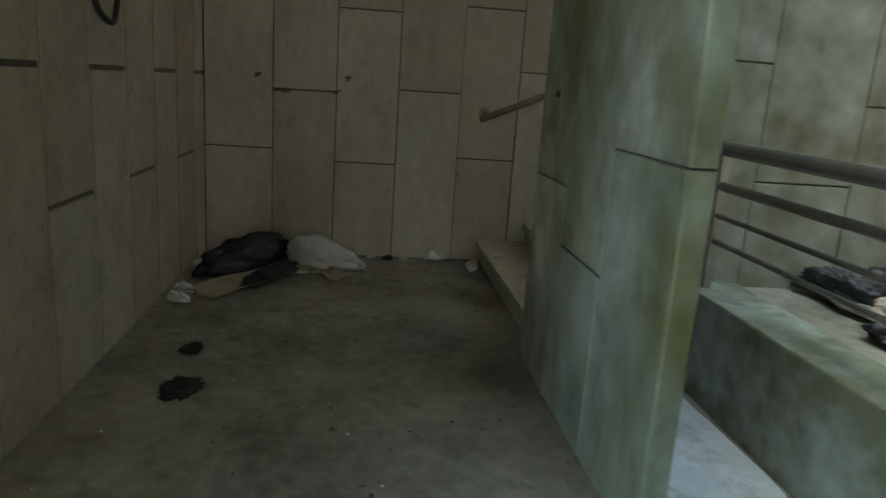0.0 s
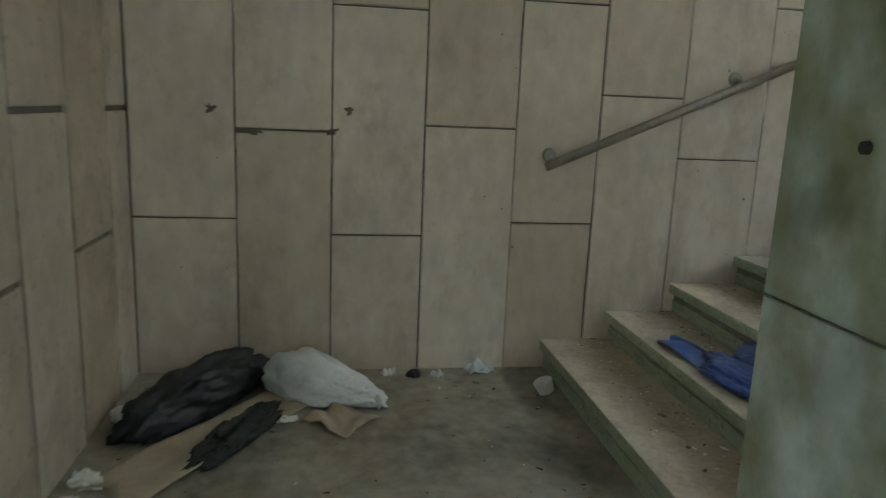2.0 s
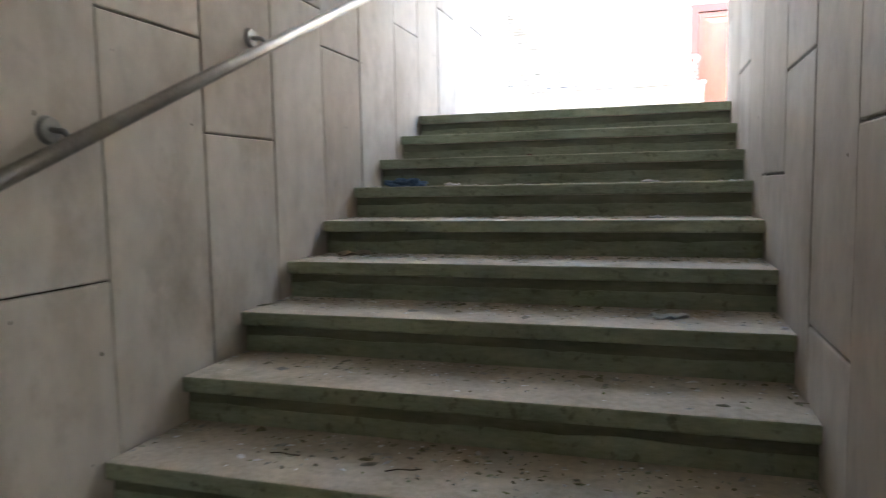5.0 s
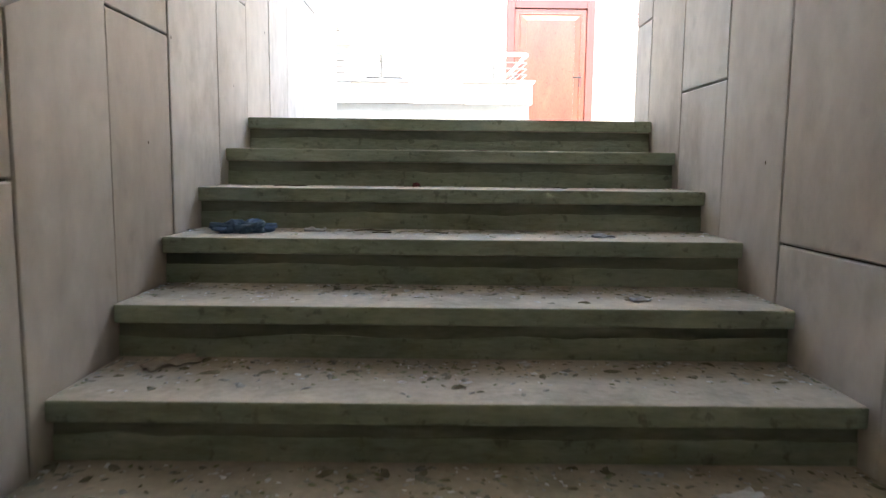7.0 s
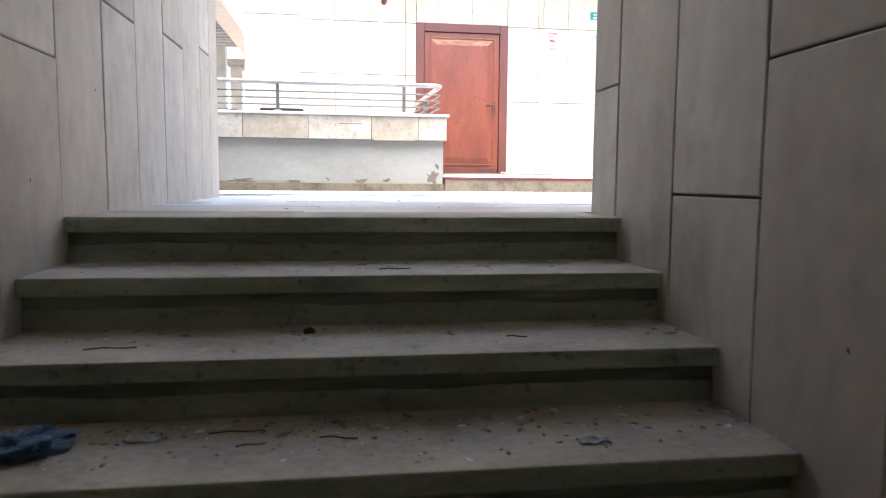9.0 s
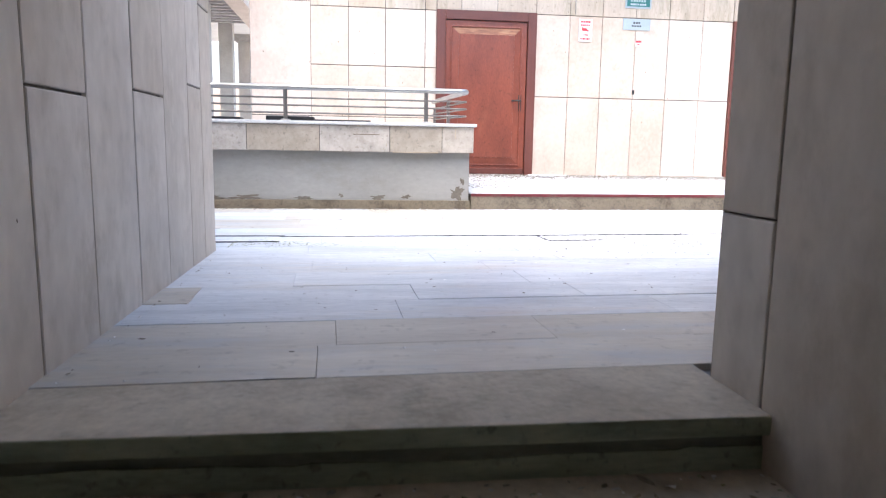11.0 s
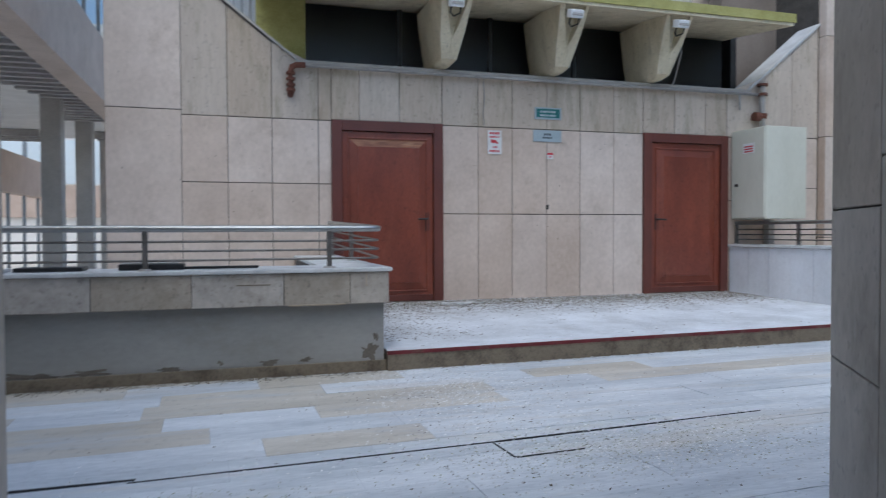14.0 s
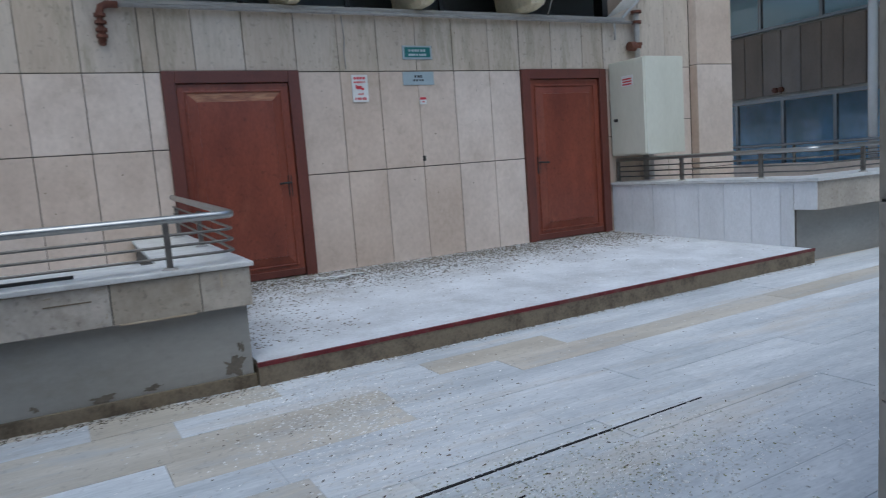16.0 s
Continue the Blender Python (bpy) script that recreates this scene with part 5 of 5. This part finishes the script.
def strip(n):
    out = []
    for _ in range(n):
        s, t = r.random(), max(0.0, 1 - abs(r.gauss(0, 0.19)))
        out.append((1.99 + s * (5.95 - 0.25 * t), 9.14 + 0.14 * s + t * (12.07 - 9.14 - 0.14 * s), P_LOW + (P_HIGH - P_LOW) * t + 0.006))
    return out
scatter("gravel_litter", "pale droppings and chips over the platform", strip(5200) + plat(1500, 1.0), 0.0125, M_CHIP, 3, 1.3)
scatter("leaf_litter", "brown dry litter along the wall foot on the platform", strip(12000) + plat(150, 1.2) + [(2.0 + 0.9 * r.random() ** 2, 9.2 + 2.8 * r.random(), 1.938) for _ in range(900)], 0.019, M_DIRT, 4, 1.6)
def court(n, cx, cy, sx, sy):
    return [(min(6.5, max(0.05, r.gauss(cx, sx))), min(9.0, max(4.0, r.gauss(cy, sy))), F + 0.001) for _ in range(n)]
scatter("gravel_litter", "pale chips scattered on the court paving", court(1700, 2.75, 6.75, 0.85, 0.32) + court(2600, 2.3, 8.0, 0.38, 0.75) + court(500, 3.5, 8.6, 1.6, 0.4) + court(350, 2.5, 6.5, 2.0, 1.3) + court(900, 3.0, 6.6, 0.5, 0.15) + court(900, 2.15, 8.3, 0.3, 0.5), 0.0122, M_CHIP, 5, 1.3)
scatter("grit", "greenish dry grit in patches on the paving", court(900, 2.75, 6.72, 0.6, 0.24) + court(350, 0.35, 6.55, 0.3, 0.08), 0.0085, M_MOSS, 6, 1.6)
scatter("leaf_litter", "dark bits of litter on the passage floor", court(60, 1.2, 5.6, 0.9, 0.8) + court(150, 2.6, 6.75, 0.8, 0.3) + court(350, 2.3, 8.0, 0.5, 0.7) + court(120, 3.5, 7.5, 1.8, 1.0), 0.009, M_LEAF, 7, 2.0)
scatter("leaf_litter", "dark bits of litter on the landing floor", [(r.uniform(0.1, 3.5), r.uniform(-1.8, -0.05), 0.002) for _ in range(150)], 0.012, M_LEAF, 8, 2.0)
scatter("plaster_chips", "pale chips on the landing floor", [(r.uniform(0.1, 3.5), r.uniform(-1.8, -0.05), 0.002) for _ in range(60)], 0.010, M_CHIP, 9, 1.4)
foot = [(r.uniform(-3.0, 1.9), 9.03 - abs(r.gauss(0, 0.07)), F + 0.001) for _ in range(1600)]
kerb_foot = [(x, 8.985 + 0.036 * (x - 1.945) - abs(r.gauss(0, 0.035)), F + 0.001) for x in (r.uniform(1.95, 7.9) for _ in range(700))]
scatter("leaf_litter", "brown dirt gathered at the foot of planter and kerb", foot + kerb_foot, 0.014, M_DIRT, 16, 1.6)
scatter("gravel_litter", "pale chips gathered at the foot of the kerb", kerb_foot[::3], 0.019, M_CHIP, 17, 1.3)
stick = lambda pts, rad: tube(bm, pts, rad, 6)
for x, y, z, a, l in ((0.30, 3.10, 10 * RISE, 12, 0.12), (0.62, 2.90, 9 * RISE, 12, 0.12), (0.84, 2.84, 9 * RISE, -25, 0.09), (0.66, 2.82, 9 * RISE, 30, 0.07), (0.45, 1.16, 4 * RISE, 5, 0.09), (0.80, 1.14, 4 * RISE, 45, 0.12), (1.30, 3.13, 10 * RISE, -30, 0.06), (1.0, 3.42, 11 * RISE, 20, 0.10)):
    bm = bmesh.new()
    d = Vector((math.cos(radians(a)), math.sin(radians(a)) * 0.4, 0)) * l / 2
    p = Vector((x, y, z + 0.004))
    stick([p - d, p - d * 0.3 + Vector((0, 0.003, 0.002)), p + d * 0.4 - Vector((0, 0.002, 0)), p + d], 0.0017)
    tagged(part("twig", bm, M_LEAF), "dry dark twig on the stair tread", "twig")

for x, y, a, l in ((3.35, 11.55, 8, 0.34), (3.42, 11.50, 30, 0.28), (3.58, 11.60, -12, 0.24), (3.20, 11.62, 50, 0.16)):
    bm = bmesh.new()
    d = Vector((math.cos(radians(a)), math.sin(radians(a)), 0)) * l / 2
    p = Vector((x, y, P_HIGH + 0.014))
    stick([p - d, p - d * 0.3 + Vector((0.0, 0.012, 0.012)), p + d * 0.4, p + d + Vector((0, -0.02, 0.004))], 0.010)
    tagged(part("twig", bm, M_CHIP), "pale dry twig on the platform", "twig")

# small dark holes and chips in the wall tiles
rh = random.Random(31)
verts, faces = [], []
def speck(c, u, v, nrm, a):
    k = len(verts)
    n = 7
    for i in range(n):
        t = 2 * math.pi * i / n
        w = a * rh.uniform(0.6, 1.2)
        verts.append(c + u * w * math.cos(t) + v * w * 1.4 * math.sin(t) + nrm * 0.0012)
    verts.append(c + nrm * 0.003)
    for i in range(n):
        faces.append((k + i, k + (i + 1) % n, k + n))
ey, ex, ez = Vector((0, 1, 0)), Vector((1, 0, 0)), Vector((0, 0, 1))
for _ in range(26):
    y = rh.uniform(-1.8, 6.1)
    speck(Vector((0.0005, y, max(0.2, 0.44 * y) + rh.uniform(0.15, 1.5))), ey, ez, ex, rh.uniform(0.002, 0.006))
for _ in range(16):
    y = rh.uniform(0.2, 3.8)
    speck(Vector((WIDE - 0.0005, y, 0.44 * y + rh.uniform(0.3, 1.5))), ey, ez, -ex, rh.uniform(0.002, 0.006))
for _ in range(70):
    speck(Vector((rh.uniform(3.4, 6.2) if rh.random() < 0.6 else rh.uniform(-0.5, 1.8), WALL_Y - 0.0005, rh.uniform(2.6, 4.7))), ex, ez, -ey, rh.uniform(0.0025, 0.0075))
me = bpy.data.meshes.new("wall_marks")
me.from_pydata(verts, [], faces)
me.materials.append(M_KERB)
tagged(new("wall_marks", me), "small dark holes and chips in the stone tiles", "wear", kind="stuff")

# ---- court paving ----
floor_court = setting("pavement", boxes((-0.01, 0.02, 3.99, 4.0, F - 0.02, F - 0.018)), M_GROUT, "worn pale stone paving of the court and passage", "pavement")
ang = radians(2.4)
rp = random.Random(21)


def slab_mesh(l, w, bm=None, at=None):
    own = bm is None
    bm = bm or bmesh.new()
    t, c = 0.02, 0.0012
    pts = [(-l / 2, -w / 2), (l / 2, -w / 2), (l / 2, w / 2), (-l / 2, w / 2)]
    lo = [bm.verts.new((x, y, -t)) for x, y in pts]
    mi = [bm.verts.new((x, y, -c)) for x, y in pts]
    hi = [bm.verts.new((x - math.copysign(c, x), y - math.copysign(c, y), 0)) for x, y in pts]
    bm.faces.new(hi)
    for i in range(4):
        j = (i + 1) % 4
        bm.faces.new((lo[i], lo[j], mi[j], mi[i])), bm.faces.new((mi[i], mi[j], hi[j], hi[i]))
    return bm


LENGTHS = (0.72, 0.9, 1.08, 1.26)
W = 0.31
shapes = {(l, m): mesh_of("slab", slab_mesh(l - 0.0015, W - 0.0015), m) for l in LENGTHS for m in (M_SLAB, M_SLAB_TAN)}
y = 4.165
while y < 9.3:
    x = -3.0 + rp.uniform(0, 0.6)
    while x < 11.5:
        l = rp.choice(LENGTHS)
        cx = x + l / 2
        px, py = cx * math.cos(ang), y + (cx - 1.0) * math.sin(ang)
        x += l
        if py < 5.9 and px + l / 2 < 0 or py < 5.3 and px - l / 2 > 2.9 or py > 9.35:
            continue
        # Tan slabs near the stairs put the passage's dim, warm light into colour.
        tan = rp.random() < (0.95 if py < 4.75 else 0.3 if py < 5.1 else 0.0 if py < 6.2 else 0.62 if 8.25 < py < 8.7 and px > 2.4 else 0.45 if px < 2.4 and py > 7.0 else 0.0)
        ob = new("slab", shapes[l, M_SLAB_TAN if tan else M_SLAB])
        ob.matrix_world = pose(px, py, F + rp.uniform(-0.0025, 0.0015), 0, 0, math.degrees(ang))
        ob.parent = floor_court
        ob.matrix_parent_inverse.identity()
    y += W
# dark gaps where a drain slot crosses the paving
for x0, y0, x1, y1, w in ((0.30, 6.90, 2.1, 6.985, 0.004), (2.1, 6.985, 3.9, 7.09, 0.008), (-0.2, 6.93, 0.33, 6.935, 0.016), (-0.2, 6.63, 0.32, 6.655, 0.02), (2.10, 6.72, 2.08, 6.98, 0.005), (2.11, 6.715, 2.5, 6.74, 0.004)):
    bm = bmesh.new()
    d = Vector((x1 - x0, y1 - y0, 0))
    s = Vector((-d.y, d.x, 0)).normalized() * w
    a, b = Vector((x0, y0, F)), Vector((x1, y1, F))
    prism(bm, [(a - s).to_2d(), (b - s * 0.6).to_2d(), (b + s * 0.6).to_2d(), (a + s).to_2d()], "z", F - 0.01, F + 0.0035)
    setting("drain_slot", bm, M_HOLE, "dark open slot between the paving slabs", "gap")
